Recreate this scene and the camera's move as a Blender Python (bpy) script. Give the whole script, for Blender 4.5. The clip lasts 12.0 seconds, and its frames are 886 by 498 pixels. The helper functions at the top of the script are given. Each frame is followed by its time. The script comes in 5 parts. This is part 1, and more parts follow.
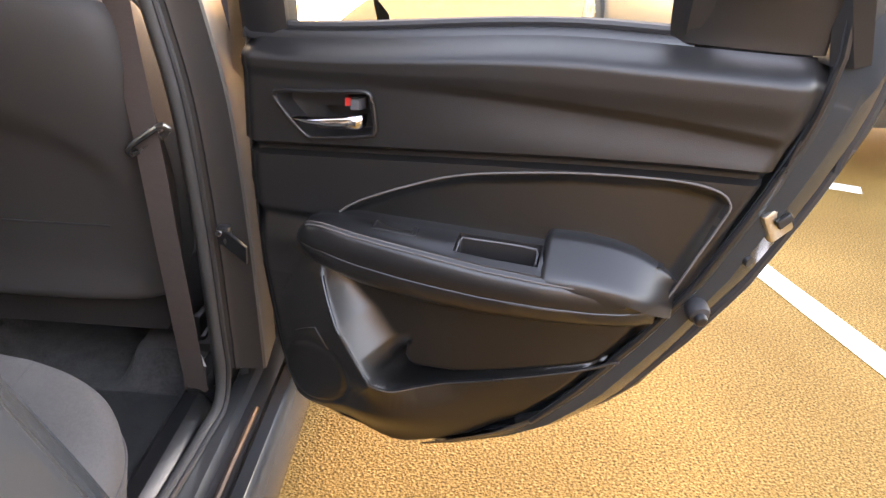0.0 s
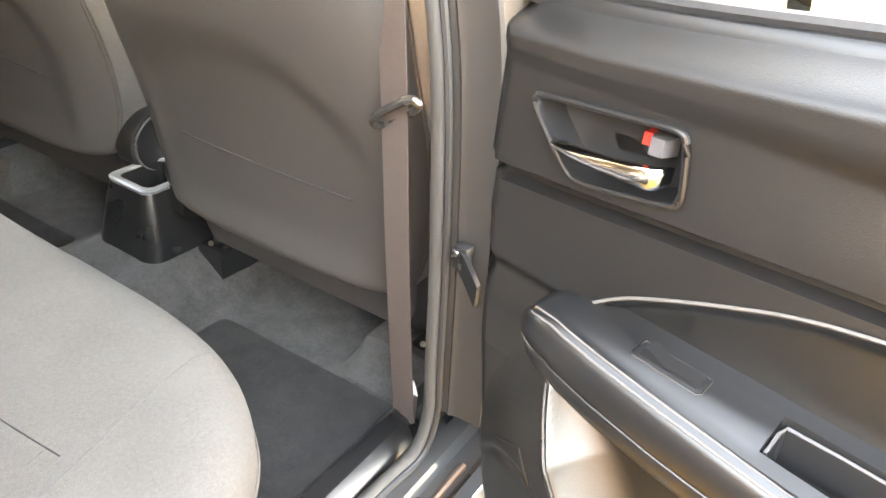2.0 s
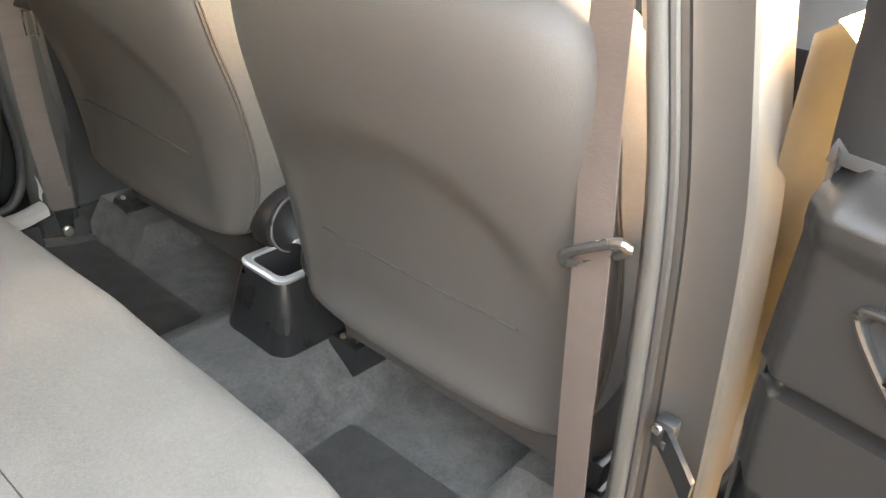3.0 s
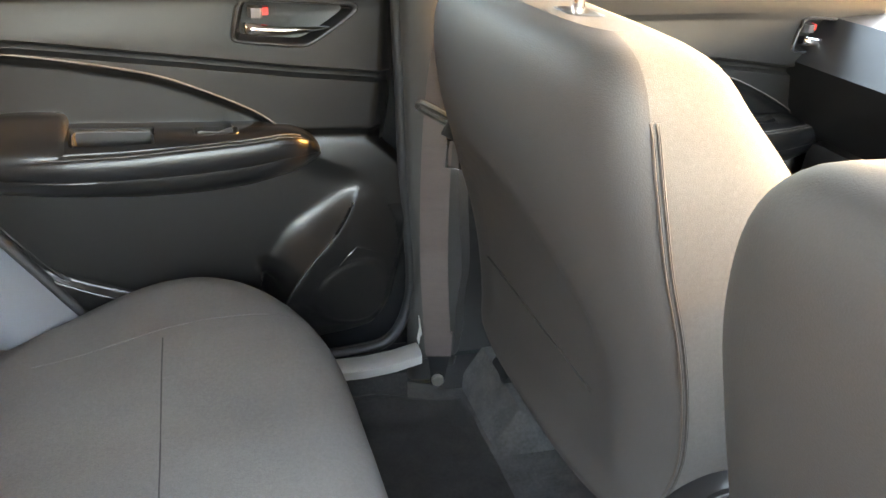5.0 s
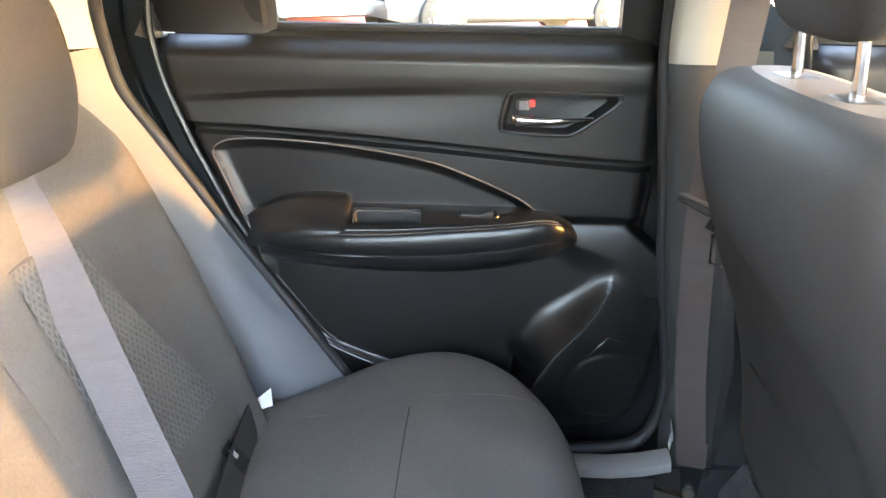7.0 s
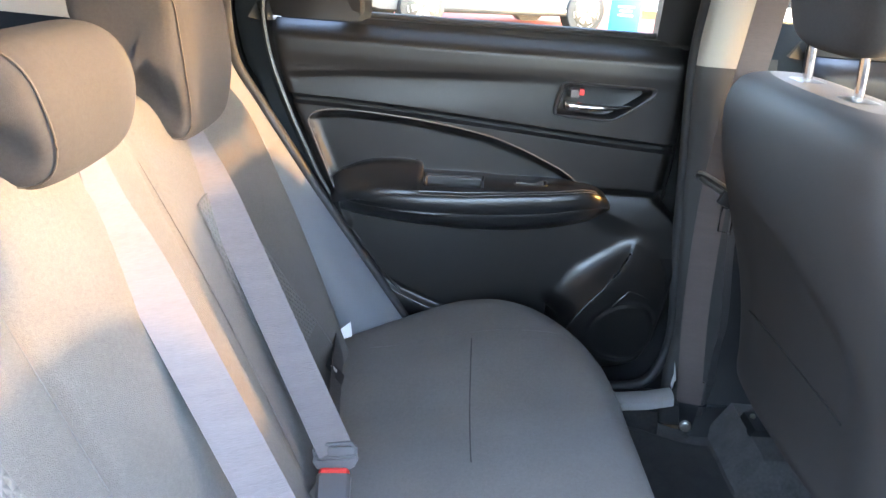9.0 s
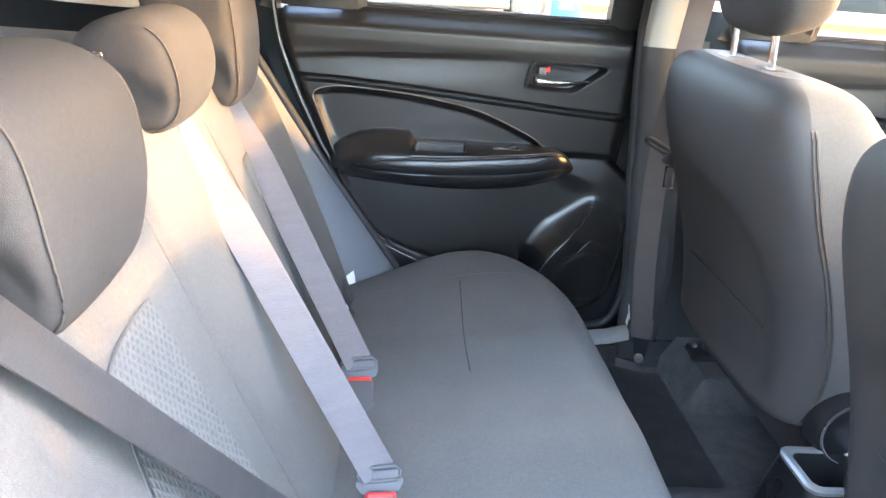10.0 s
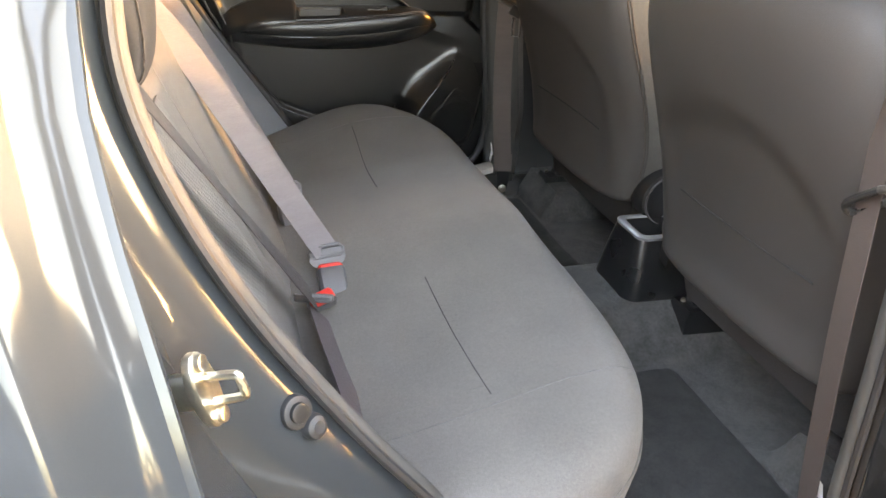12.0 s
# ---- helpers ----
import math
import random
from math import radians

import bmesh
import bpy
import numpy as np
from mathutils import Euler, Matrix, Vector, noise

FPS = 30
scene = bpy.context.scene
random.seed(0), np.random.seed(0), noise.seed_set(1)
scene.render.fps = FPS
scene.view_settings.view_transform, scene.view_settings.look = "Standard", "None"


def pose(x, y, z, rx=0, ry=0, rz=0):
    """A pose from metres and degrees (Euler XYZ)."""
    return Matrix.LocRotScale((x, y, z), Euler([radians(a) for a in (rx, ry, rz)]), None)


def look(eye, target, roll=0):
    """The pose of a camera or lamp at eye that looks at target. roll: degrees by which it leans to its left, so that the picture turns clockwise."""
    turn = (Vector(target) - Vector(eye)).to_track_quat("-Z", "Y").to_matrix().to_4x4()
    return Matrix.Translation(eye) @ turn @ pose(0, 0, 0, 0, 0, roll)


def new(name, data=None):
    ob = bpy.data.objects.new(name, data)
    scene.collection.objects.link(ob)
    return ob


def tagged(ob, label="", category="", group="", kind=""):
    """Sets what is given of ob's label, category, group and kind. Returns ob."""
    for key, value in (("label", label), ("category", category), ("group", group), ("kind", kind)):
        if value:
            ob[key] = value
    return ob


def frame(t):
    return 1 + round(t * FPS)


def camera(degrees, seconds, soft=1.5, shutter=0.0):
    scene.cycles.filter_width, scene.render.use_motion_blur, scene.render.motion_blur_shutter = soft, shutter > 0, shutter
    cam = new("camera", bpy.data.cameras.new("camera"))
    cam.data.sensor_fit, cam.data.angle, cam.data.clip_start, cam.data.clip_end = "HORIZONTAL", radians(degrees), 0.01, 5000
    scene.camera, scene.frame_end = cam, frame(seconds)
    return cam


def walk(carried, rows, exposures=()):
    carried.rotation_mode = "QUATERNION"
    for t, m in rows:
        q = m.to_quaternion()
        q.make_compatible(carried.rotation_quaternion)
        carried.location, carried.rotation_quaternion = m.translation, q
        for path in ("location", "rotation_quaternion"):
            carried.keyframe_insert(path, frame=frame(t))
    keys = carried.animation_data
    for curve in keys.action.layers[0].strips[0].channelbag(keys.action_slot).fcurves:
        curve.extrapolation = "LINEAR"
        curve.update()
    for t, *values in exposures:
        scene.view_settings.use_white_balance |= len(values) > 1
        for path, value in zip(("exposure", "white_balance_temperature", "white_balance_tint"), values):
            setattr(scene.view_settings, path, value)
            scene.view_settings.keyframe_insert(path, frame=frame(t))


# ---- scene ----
cam = camera(60.0, 12.0)
PATH = [
    (0, (-0.308, -1.032, 1.109), (1.529, -1.021, 0.317), 3.9),
    (0.5, (-0.16, -1.033, 1.09), (1.64, -1.006, 0.219), 3.7),
    (1, (-0.038, -1.047, 1.064), (1.709, -0.871, 0.106), 5.1),
    (1.5, (0.061, -1.061, 1.07), (1.691, -0.519, 0.047), 7.0),
    (2, (0.094, -1.024, 1.083), (1.621, -0.206, 0.082), 7.3),
    (2.5, (0.155, -0.944, 1.097), (1.602, 0.038, 0.128), 6.4),
    (2.7, (0.177, -0.906, 1.103), (1.604, 0.107, 0.136), 6.0),
    (4.3, (0.352, -0.572, 1.079), (1.354, 0.905, 0.177), 7.3),
    (4.5, (0.38, -0.53, 1.08), (1.272, 1.022, 0.189), 6.7),
    (5, (0.439, -0.428, 1.114), (1.049, 1.253, 0.218), 5.4),
    (5.5, (0.446, -0.395, 1.097), (0.879, 1.39, 0.304), 3.5),
    (6, (0.477, -0.393, 1.107), (0.674, 1.453, 0.365), 1.8),
    (6.5, (0.497, -0.412, 1.113), (0.468, 1.45, 0.385), 0.8),
    (7, (0.478, -0.43, 1.111), (0.384, 1.434, 0.393), 0.8),
    (7.2, (0.473, -0.431, 1.12), (0.354, 1.426, 0.389), 0.8),
    (8.8, (0.34, -0.613, 1.125), (0.317, 1.248, 0.391), 4.1),
    (9, (0.316, -0.657, 1.136), (0.339, 1.201, 0.395), 4.4),
    (9.5, (0.269, -0.781, 1.163), (0.371, 1.072, 0.416), 4.8),
    (10, (0.229, -0.883, 1.139), (0.395, 0.966, 0.395), 4.8),
    (10.5, (0.184, -0.983, 1.121), (0.419, 0.85, 0.356), 4.9),
    (11, (0.131, -1.073, 1.101), (0.506, 0.725, 0.31), 4.8),
    (11.2, (0.127, -1.117, 1.097), (0.544, 0.674, 0.31), 3.0),
    (11.5, (0.106, -1.135, 1.085), (0.59, 0.617, 0.253), 4.7),
    (12, (0.081, -1.184, 1.092), (0.637, 0.505, 0.177), 4.2),
]
EXPOSURES = [(0, 4.75, 10000, 30), (0.5, 5.1, 10400, 34), (1, 5.5, 11300, 33), (1.5, 6.25, 12100, 26), (2, 6.65, 12300, 22), (2.5, 6.85, 12200, 21), (4.5, 6.45, 9700, 17), (5.5, 6.45, 9100, 18), (6.5, 6.28, 8200, 17), (9, 5.98, 6800, 17), (9.5, 6.15, 6600, 17), (10.5, 6.2, 7900, 18), (11, 6.02, 8600, 19), (12, 5.75, 10400, 22)]
walk(cam, [(t, look(eye, target, roll)) for t, eye, target, roll in PATH], EXPOSURES)

# ---------------------------------------------------------------- world and light
SUN_EL, SUN_AZ = 14.0, -6.0   # degrees above the horizon; from straight ahead of the car, to its right
sun_dir = Vector((math.cos(radians(SUN_EL)) * math.cos(radians(SUN_AZ)), math.cos(radians(SUN_EL)) * math.sin(radians(SUN_AZ)), math.sin(radians(SUN_EL))))
world = bpy.data.worlds.new("world")
scene.world = world
world.use_nodes = True
wn = world.node_tree.nodes
sky = wn.new("ShaderNodeTexSky")
sky.sky_type = "NISHITA"
sky.sun_disc = False
sky.sun_elevation = radians(SUN_EL)
sky.sun_rotation = radians(90 - SUN_AZ)
sky.air_density, sky.dust_density = 1.0, 0.6
world.node_tree.links.new(sky.outputs[0], wn["Background"].inputs[0])
wn["Background"].inputs[1].default_value = 0.15
sun = new("sun", bpy.data.lights.new("sun", "SUN"))
sun.data.energy, sun.data.angle, sun.data.color = 0.155, radians(2.0), (1.0, 0.58, 0.16)
sun.matrix_world = look(sun_dir * 20, (0, 0, 0))


# ---------------------------------------------------------------- materials
def mat(name, color, rough=0.6, metal=0.0, spec=0.5, coat=0.0, sheen=0.0, bump=0.0, grain=400.0, vary=0.12, patch=6.0, wear=0.1, stretch=(1, 1, 1)):
    """A surface with a fine grain (bump and tone) and broad, soft patches of tone and gloss."""
    m = bpy.data.materials.new(name)
    m.use_nodes = True
    nt = m.node_tree
    b = nt.nodes["Principled BSDF"]
    b.inputs["Metallic"].default_value = metal
    b.inputs["Specular IOR Level"].default_value = spec
    b.inputs["Coat Weight"].default_value = coat
    b.inputs["Coat Roughness"].default_value = 0.05
    b.inputs["Sheen Weight"].default_value = sheen
    b.inputs["Sheen Roughness"].default_value = 0.5
    tc = nt.nodes.new("ShaderNodeTexCoord")
    mp = nt.nodes.new("ShaderNodeMapping")
    mp.inputs["Scale"].default_value = stretch
    nt.links.new(tc.outputs["Object"], mp.inputs[0])
    fine = nt.nodes.new("ShaderNodeTexNoise")
    fine.inputs["Scale"].default_value, fine.inputs["Detail"].default_value = grain, 3.0
    wide = nt.nodes.new("ShaderNodeTexNoise")
    wide.inputs["Scale"].default_value, wide.inputs["Detail"].default_value = patch, 4.0
    for n in (fine, wide):
        nt.links.new(mp.outputs[0], n.inputs["Vector"])
    mix = nt.nodes.new("ShaderNodeMath")
    mix.operation = "MULTIPLY_ADD"
    nt.links.new(fine.outputs["Fac"], mix.inputs[0])
    mix.inputs[1].default_value = 0.45
    half = nt.nodes.new("ShaderNodeMath")
    half.operation = "MULTIPLY"
    half.inputs[1].default_value = 0.55
    nt.links.new(wide.outputs["Fac"], half.inputs[0])
    nt.links.new(half.outputs[0], mix.inputs[2])
    ramp = nt.nodes.new("ShaderNodeValToRGB")
    ramp.color_ramp.elements[0].position, ramp.color_ramp.elements[1].position = 0.3, 0.7
    ramp.color_ramp.elements[0].color = (*[c * (1 - vary) for c in color], 1)
    ramp.color_ramp.elements[1].color = (*[min(1, c * (1 + vary)) for c in color], 1)
    nt.links.new(mix.outputs[0], ramp.inputs[0])
    nt.links.new(ramp.outputs[0], b.inputs["Base Color"])
    rr = nt.nodes.new("ShaderNodeMapRange")
    rr.inputs[3].default_value, rr.inputs[4].default_value = max(0.02, rough - wear), min(1, rough + wear)
    nt.links.new(wide.outputs["Fac"], rr.inputs[0])
    nt.links.new(rr.outputs[0], b.inputs["Roughness"])
    if bump:
        bp = nt.nodes.new("ShaderNodeBump")
        bp.inputs["Strength"].default_value, bp.inputs["Distance"].default_value = bump, 0.001
        nt.links.new(fine.outputs["Fac"], bp.inputs["Height"])
        nt.links.new(bp.outputs[0], b.inputs["Normal"])
    return m


def weave(m, scale, strength, kind="fine", tone=0.25):
    """Adds a woven pattern to a cloth: bump, and a little tone."""
    nt = m.node_tree
    b = nt.nodes["Principled BSDF"]
    tc = nt.nodes.new("ShaderNodeTexCoord")
    mp = nt.nodes.new("ShaderNodeMapping")
    nt.links.new(tc.outputs["Object"], mp.inputs[0])
    if kind == "knit":
        pair = []
        for sy in (1, -1):
            m2 = nt.nodes.new("ShaderNodeMapping")
            m2.inputs["Scale"].default_value = (0.4, sy, 1.0)
            nt.links.new(tc.outputs["Object"], m2.inputs[0])
            tex = nt.nodes.new("ShaderNodeTexWave")
            tex.wave_type, tex.bands_direction, tex.wave_profile = "BANDS", "DIAGONAL", "SIN"
            tex.inputs["Scale"].default_value = scale
            tex.inputs["Distortion"].default_value, tex.inputs["Detail"].default_value, tex.inputs["Detail Scale"].default_value = 1.2, 0.0, 1.0
            nt.links.new(m2.outputs[0], tex.inputs["Vector"])
            pair.append(tex)
        mul = nt.nodes.new("ShaderNodeMath")
        mul.operation = "MAXIMUM"
        for k in (0, 1):
            nt.links.new(pair[k].outputs["Fac"], mul.inputs[k])
        out = mul.outputs[0]
    else:
        tex = nt.nodes.new("ShaderNodeTexVoronoi")
        tex.inputs["Scale"].default_value = scale
        out = tex.outputs["Distance"]
    if kind != "knit":
        nt.links.new(mp.outputs[0], tex.inputs["Vector"])
    bp = nt.nodes.new("ShaderNodeBump")
    bp.inputs["Strength"].default_value, bp.inputs["Distance"].default_value = strength, 0.0015
    nt.links.new(out, bp.inputs["Height"])
    nt.links.new(bp.outputs[0], b.inputs["Normal"])
    old = b.inputs["Base Color"].links[0].from_socket
    mx = nt.nodes.new("ShaderNodeMix")
    mx.data_type, mx.blend_type = "RGBA", "MULTIPLY"
    mx.inputs[0].default_value = tone
    nt.links.new(old, mx.inputs[6])
    nt.links.new(out, mx.inputs[7])
    nt.links.new(mx.outputs[2], b.inputs["Base Color"])
    return m


def glass(name, tint=(1, 1, 1), gloss=1.0):
    m = bpy.data.materials.new(name)
    m.use_nodes = True
    nt = m.node_tree
    nt.nodes.remove(nt.nodes["Principled BSDF"])
    tr, gl, mx, fr = (nt.nodes.new("ShaderNode" + k) for k in ("BsdfTransparent", "BsdfGlossy", "MixShader", "Fresnel"))
    tr.inputs[0].default_value = (*tint, 1)
    gl.inputs["Roughness"].default_value = 0.01
    fr.inputs[0].default_value = 1.5
    nt.links.new(fr.outputs[0], mx.inputs[0])
    nt.links.new(tr.outputs[0], mx.inputs[1])
    nt.links.new(gl.outputs[0], mx.inputs[2])
    nt.links.new(mx.outputs[0], nt.nodes["Material Output"].inputs[0])
    return m


M_SEAT = weave(mat("seat_cloth", (0.152, 0.141, 0.132), 0.9, spec=0.3, sheen=0.05, grain=250, vary=0.16, patch=9), 900, 0.35)
M_SEATDARK = weave(mat("seat_cloth_dark", (0.05, 0.046, 0.046), 0.9, spec=0.3, sheen=0.0, grain=260, vary=0.16, patch=8), 1300, 0.2)
M_SEATSIDE = weave(mat("seat_cloth_side", (0.095, 0.092, 0.088), 0.92, spec=0.25, sheen=0.05, grain=250, vary=0.14, patch=9), 1100, 0.15)
# far scuff plate: light reflected off it is put into this pale colour
M_LITSILL = mat("lit_sill_plate", (0.33, 0.315, 0.30), 0.38, spec=0.5, bump=0.1, grain=700, vary=0.1, patch=8)
M_SEATBACK = mat("seat_back_vinyl", (0.053, 0.048, 0.046), 0.66, spec=0.35, bump=0.25, grain=700, vary=0.1, patch=7)
M_KNIT = weave(mat("seat_knit", (0.165, 0.158, 0.15), 0.9, spec=0.3, sheen=0.05, grain=300, vary=0.2), 62, 0.8, "knit", 0.28)
M_THREAD = mat("thread", (0.03, 0.029, 0.03), 0.8, vary=0.2)
M_PIPING = mat("piping", (0.11, 0.1, 0.095), 0.7, vary=0.2)
M_WELT = mat("welt", (0.062, 0.05, 0.043), 0.75, vary=0.2)
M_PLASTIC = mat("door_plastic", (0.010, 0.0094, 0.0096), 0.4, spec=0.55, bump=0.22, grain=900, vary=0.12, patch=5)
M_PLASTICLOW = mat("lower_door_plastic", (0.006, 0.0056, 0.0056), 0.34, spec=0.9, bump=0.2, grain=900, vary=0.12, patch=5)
M_PLASTIC2 = mat("satin_plastic", (0.012, 0.012, 0.0128), 0.3, spec=0.6, bump=0.1, grain=1100, vary=0.1, patch=6)
M_BLACK = mat("black_plastic", (0.014, 0.014, 0.015), 0.4, bump=0.1, grain=800, vary=0.15)
M_RUBBER = mat("rubber_seal", (0.024, 0.024, 0.026), 0.5, bump=0.2, grain=300, vary=0.2, patch=12)
M_SEAL = mat("flocked_seal", (0.055, 0.052, 0.049), 0.75, bump=0.3, grain=900, vary=0.2, patch=14)
M_PAINT = mat("car_paint", (0.042, 0.048, 0.053), 0.1, metal=0.3, spec=0.19, coat=0.07, grain=2500, vary=0.12, patch=3, wear=0.03)
M_JAMB = mat("jamb_paint", (0.05, 0.046, 0.044), 0.42, metal=0.2, spec=0.35, grain=2000, vary=0.12, patch=4, wear=0.06)
M_CHROME = mat("chrome", (0.75, 0.75, 0.76), 0.12, metal=1.0, grain=300, vary=0.05, wear=0.05)
M_STEEL = mat("zinc_steel", (0.66, 0.63, 0.55), 0.32, metal=1.0, bump=0.15, grain=300, vary=0.15)
M_SILVER = mat("silver_plastic", (0.27, 0.275, 0.28), 0.35, metal=0.5, grain=900, vary=0.08)
M_RED = mat("red_plastic", (0.75, 0.04, 0.03), 0.4, grain=300, vary=0.1)
M_CARPET = weave(mat("carpet", (0.076, 0.073, 0.071), 0.97, sheen=0.1, bump=1.0, grain=180, vary=0.5, patch=30), 1100, 0.5)
M_MAT = weave(mat("mat_carpet", (0.034, 0.0325, 0.032), 0.97, sheen=0.05, bump=1.0, grain=200, vary=0.5, patch=24), 1100, 0.5)
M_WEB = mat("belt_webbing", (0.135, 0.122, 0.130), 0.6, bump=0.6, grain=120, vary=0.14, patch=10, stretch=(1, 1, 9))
# Two darker copies of the webbing, with shade near the seat crease in their colour.
M_WEBSHADE = mat("belt_webbing_shaded", (0.045, 0.041, 0.042), 0.6, bump=0.6, grain=120, vary=0.14, patch=10, stretch=(1, 1, 9))
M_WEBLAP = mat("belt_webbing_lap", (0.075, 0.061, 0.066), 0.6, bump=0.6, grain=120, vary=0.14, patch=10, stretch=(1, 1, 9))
M_GUN = mat("gunmetal", (0.16, 0.155, 0.15), 0.28, metal=0.8, grain=300, vary=0.15)
M_SEAM = mat("sunk_seam", (0.12, 0.114, 0.11), 0.9, vary=0.2)
M_WEBBROWN = mat("belt_webbing_brown", (0.092, 0.07, 0.064), 0.6, bump=0.6, grain=120, vary=0.14, patch=10, stretch=(1, 1, 9))
M_GREY = mat("grey_plastic", (0.085, 0.083, 0.088), 0.45, bump=0.1, grain=600, vary=0.1)
M_PILLAR = mat("pillar_plastic", (0.036, 0.035, 0.035), 0.5, bump=0.25, grain=900, vary=0.12, patch=6)
M_PILLARUP = mat("upper_pillar_plastic", (0.3, 0.285, 0.26), 0.6, bump=0.2, grain=700, vary=0.08)
M_TRIM = mat("grey_trim", (0.15, 0.16, 0.178), 0.5, bump=0.2, grain=900, vary=0.1)
M_BEIGE = mat("pale_trim", (0.5, 0.48, 0.43), 0.7, bump=0.2, grain=600, vary=0.08)
M_LINER = mat("headliner", (0.55, 0.54, 0.51), 0.9, bump=0.5, grain=500, vary=0.08)
M_PAPER = mat("white_label", (0.85, 0.85, 0.84), 0.6, vary=0.04)
M_SCREEN = glass("windscreen_glass", (0.42, 0.455, 0.43))
M_GLASS = glass("window_glass", (0.76, 0.8, 0.78))
M_TYRE = mat("tyre", (0.03, 0.03, 0.03), 0.8, bump=0.4, grain=120, vary=0.2)
M_CARGREY = mat("far_car_paint", (0.16, 0.165, 0.18), 0.35, metal=0.4, coat=0.8, vary=0.08)
M_CARWHITE = mat("far_car_white", (0.75, 0.75, 0.74), 0.3, coat=0.8, vary=0.05)
M_LINE = mat("line_paint", (0.78, 0.77, 0.74), 0.7, bump=0.8, grain=90, vary=0.12, patch=15)
M_REDPAVE = mat("red_paving", (0.42, 0.1, 0.075), 0.85, bump=0.5, grain=60, vary=0.25)
M_BLUE = mat("blue_board", (0.02, 0.22, 0.62), 0.4, vary=0.08)
M_WALL = mat("pale_cladding", (0.62, 0.62, 0.6), 0.7, bump=0.2, grain=30, vary=0.1, patch=0.6)
M_DARKWALL = mat("blocker_wall_dark", (0.14, 0.13, 0.125), 0.85, bump=0.5, grain=18, vary=0.25, patch=1.5)
M_LEAF = mat("hedge_leaf", (0.06, 0.085, 0.035), 0.6, grain=30, vary=0.5)


def ground_material():
    m = bpy.data.materials.new("buff_asphalt")
    m.use_nodes = True
    nt = m.node_tree
    b = nt.nodes["Principled BSDF"]
    tc = nt.nodes.new("ShaderNodeTexCoord")
    chips = nt.nodes.new("ShaderNodeTexVoronoi")
    chips.inputs["Scale"].default_value = 170
    pits = nt.nodes.new("ShaderNodeTexNoise")
    pits.inputs["Scale"].default_value, pits.inputs["Detail"].default_value = 150, 6
    wide = nt.nodes.new("ShaderNodeTexNoise")
    wide.inputs["Scale"].default_value, wide.inputs["Detail"].default_value = 1.6, 5
    for n in (chips, pits, wide):
        nt.links.new(tc.outputs["Object"], n.inputs["Vector"])
    r1 = nt.nodes.new("ShaderNodeValToRGB")
    e = r1.color_ramp.elements
    e[0].position, e[0].color = 0.36, (0.075, 0.045, 0.015, 1)
    e[1].position, e[1].color = 0.62, (0.27, 0.174, 0.062, 1)
    mid = e.new(0.48)
    mid.color = (0.17, 0.098, 0.024, 1)
    nt.links.new(pits.outputs["Fac"], r1.inputs[0])
    r2 = nt.nodes.new("ShaderNodeValToRGB")
    r2.color_ramp.elements[0].position, r2.color_ramp.elements[0].color = 0.35, (0.75, 0.72, 0.66, 1)
    r2.color_ramp.elements[1].position, r2.color_ramp.elements[1].color = 0.7, (1, 1, 1, 1)
    nt.links.new(wide.outputs["Fac"], r2.inputs[0])
    mx = nt.nodes.new("ShaderNodeMix")
    mx.data_type, mx.blend_type = "RGBA", "MULTIPLY"
    mx.inputs[0].default_value = 1.0
    nt.links.new(r1.outputs[0], mx.inputs[6])
    nt.links.new(r2.outputs[0], mx.inputs[7])
    nt.links.new(mx.outputs[2], b.inputs["Base Color"])
    b.inputs["Roughness"].default_value = 0.9
    b.inputs["Specular IOR Level"].default_value = 0.15
    add = nt.nodes.new("ShaderNodeMath")
    nt.links.new(pits.outputs["Fac"], add.inputs[0])
    nt.links.new(chips.outputs["Distance"], add.inputs[1])
    bp = nt.nodes.new("ShaderNodeBump")
    bp.inputs["Strength"].default_value, bp.inputs["Distance"].default_value = 0.8, 0.004
    nt.links.new(add.outputs[0], bp.inputs["Height"])
    nt.links.new(bp.outputs[0], b.inputs["Normal"])
    return m


M_GROUND = ground_material()


# ---------------------------------------------------------------- mesh helpers
def thing(name, base, label, category, group="", kind=""):
    ob = new(name)
    ob.location = base
    ob.empty_display_size = 0.05
    return tagged(ob, label, category, group, kind)




def part(name, bm, material, parent=None, label="", sharp=35):
    """Links a bmesh built in world metres as one mesh under a thing or a part."""
    base = Vector((0, 0, 0))
    if parent is not None:
        top = parent
        while top.parent is not None:
            top = top.parent
        base = Vector(top.location)
    for v in bm.verts:
        v.co -= base
    bmesh.ops.recalc_face_normals(bm, faces=bm.faces)
    me = bpy.data.meshes.new(name)
    bm.to_mesh(me)
    bm.free()
    me.materials.append(material)
    for p in me.polygons:
        p.use_smooth = True
    me.set_sharp_from_angle(angle=radians(sharp))
    ob = new(name, me)
    if parent is not None:
        ob.parent = parent
    if label:
        ob["label"] = label
    return ob


def quads(P, close_u=False, close_v=False, cap=False):
    """A sheet of quads through a grid of points P[i][j]."""
    bm = bmesh.new()
    V = [[bm.verts.new(p) for p in row] for row in P]
    nu, nv = len(P), len(P[0])
    for i in range(nu - (0 if close_u else 1)):
        for j in range(nv - (0 if close_v else 1)):
            f = [V[i][j], V[(i + 1) % nu][j], V[(i + 1) % nu][(j + 1) % nv], V[i][(j + 1) % nv]]
            if len(set(f)) == 4:
                bm.faces.new(f)
    if cap:
        bm.faces.new(V[0])
        bm.faces.new(V[-1][::-1])
    return bm


def loft(rings, cap=True):
    return quads(rings, close_v=True, cap=cap)


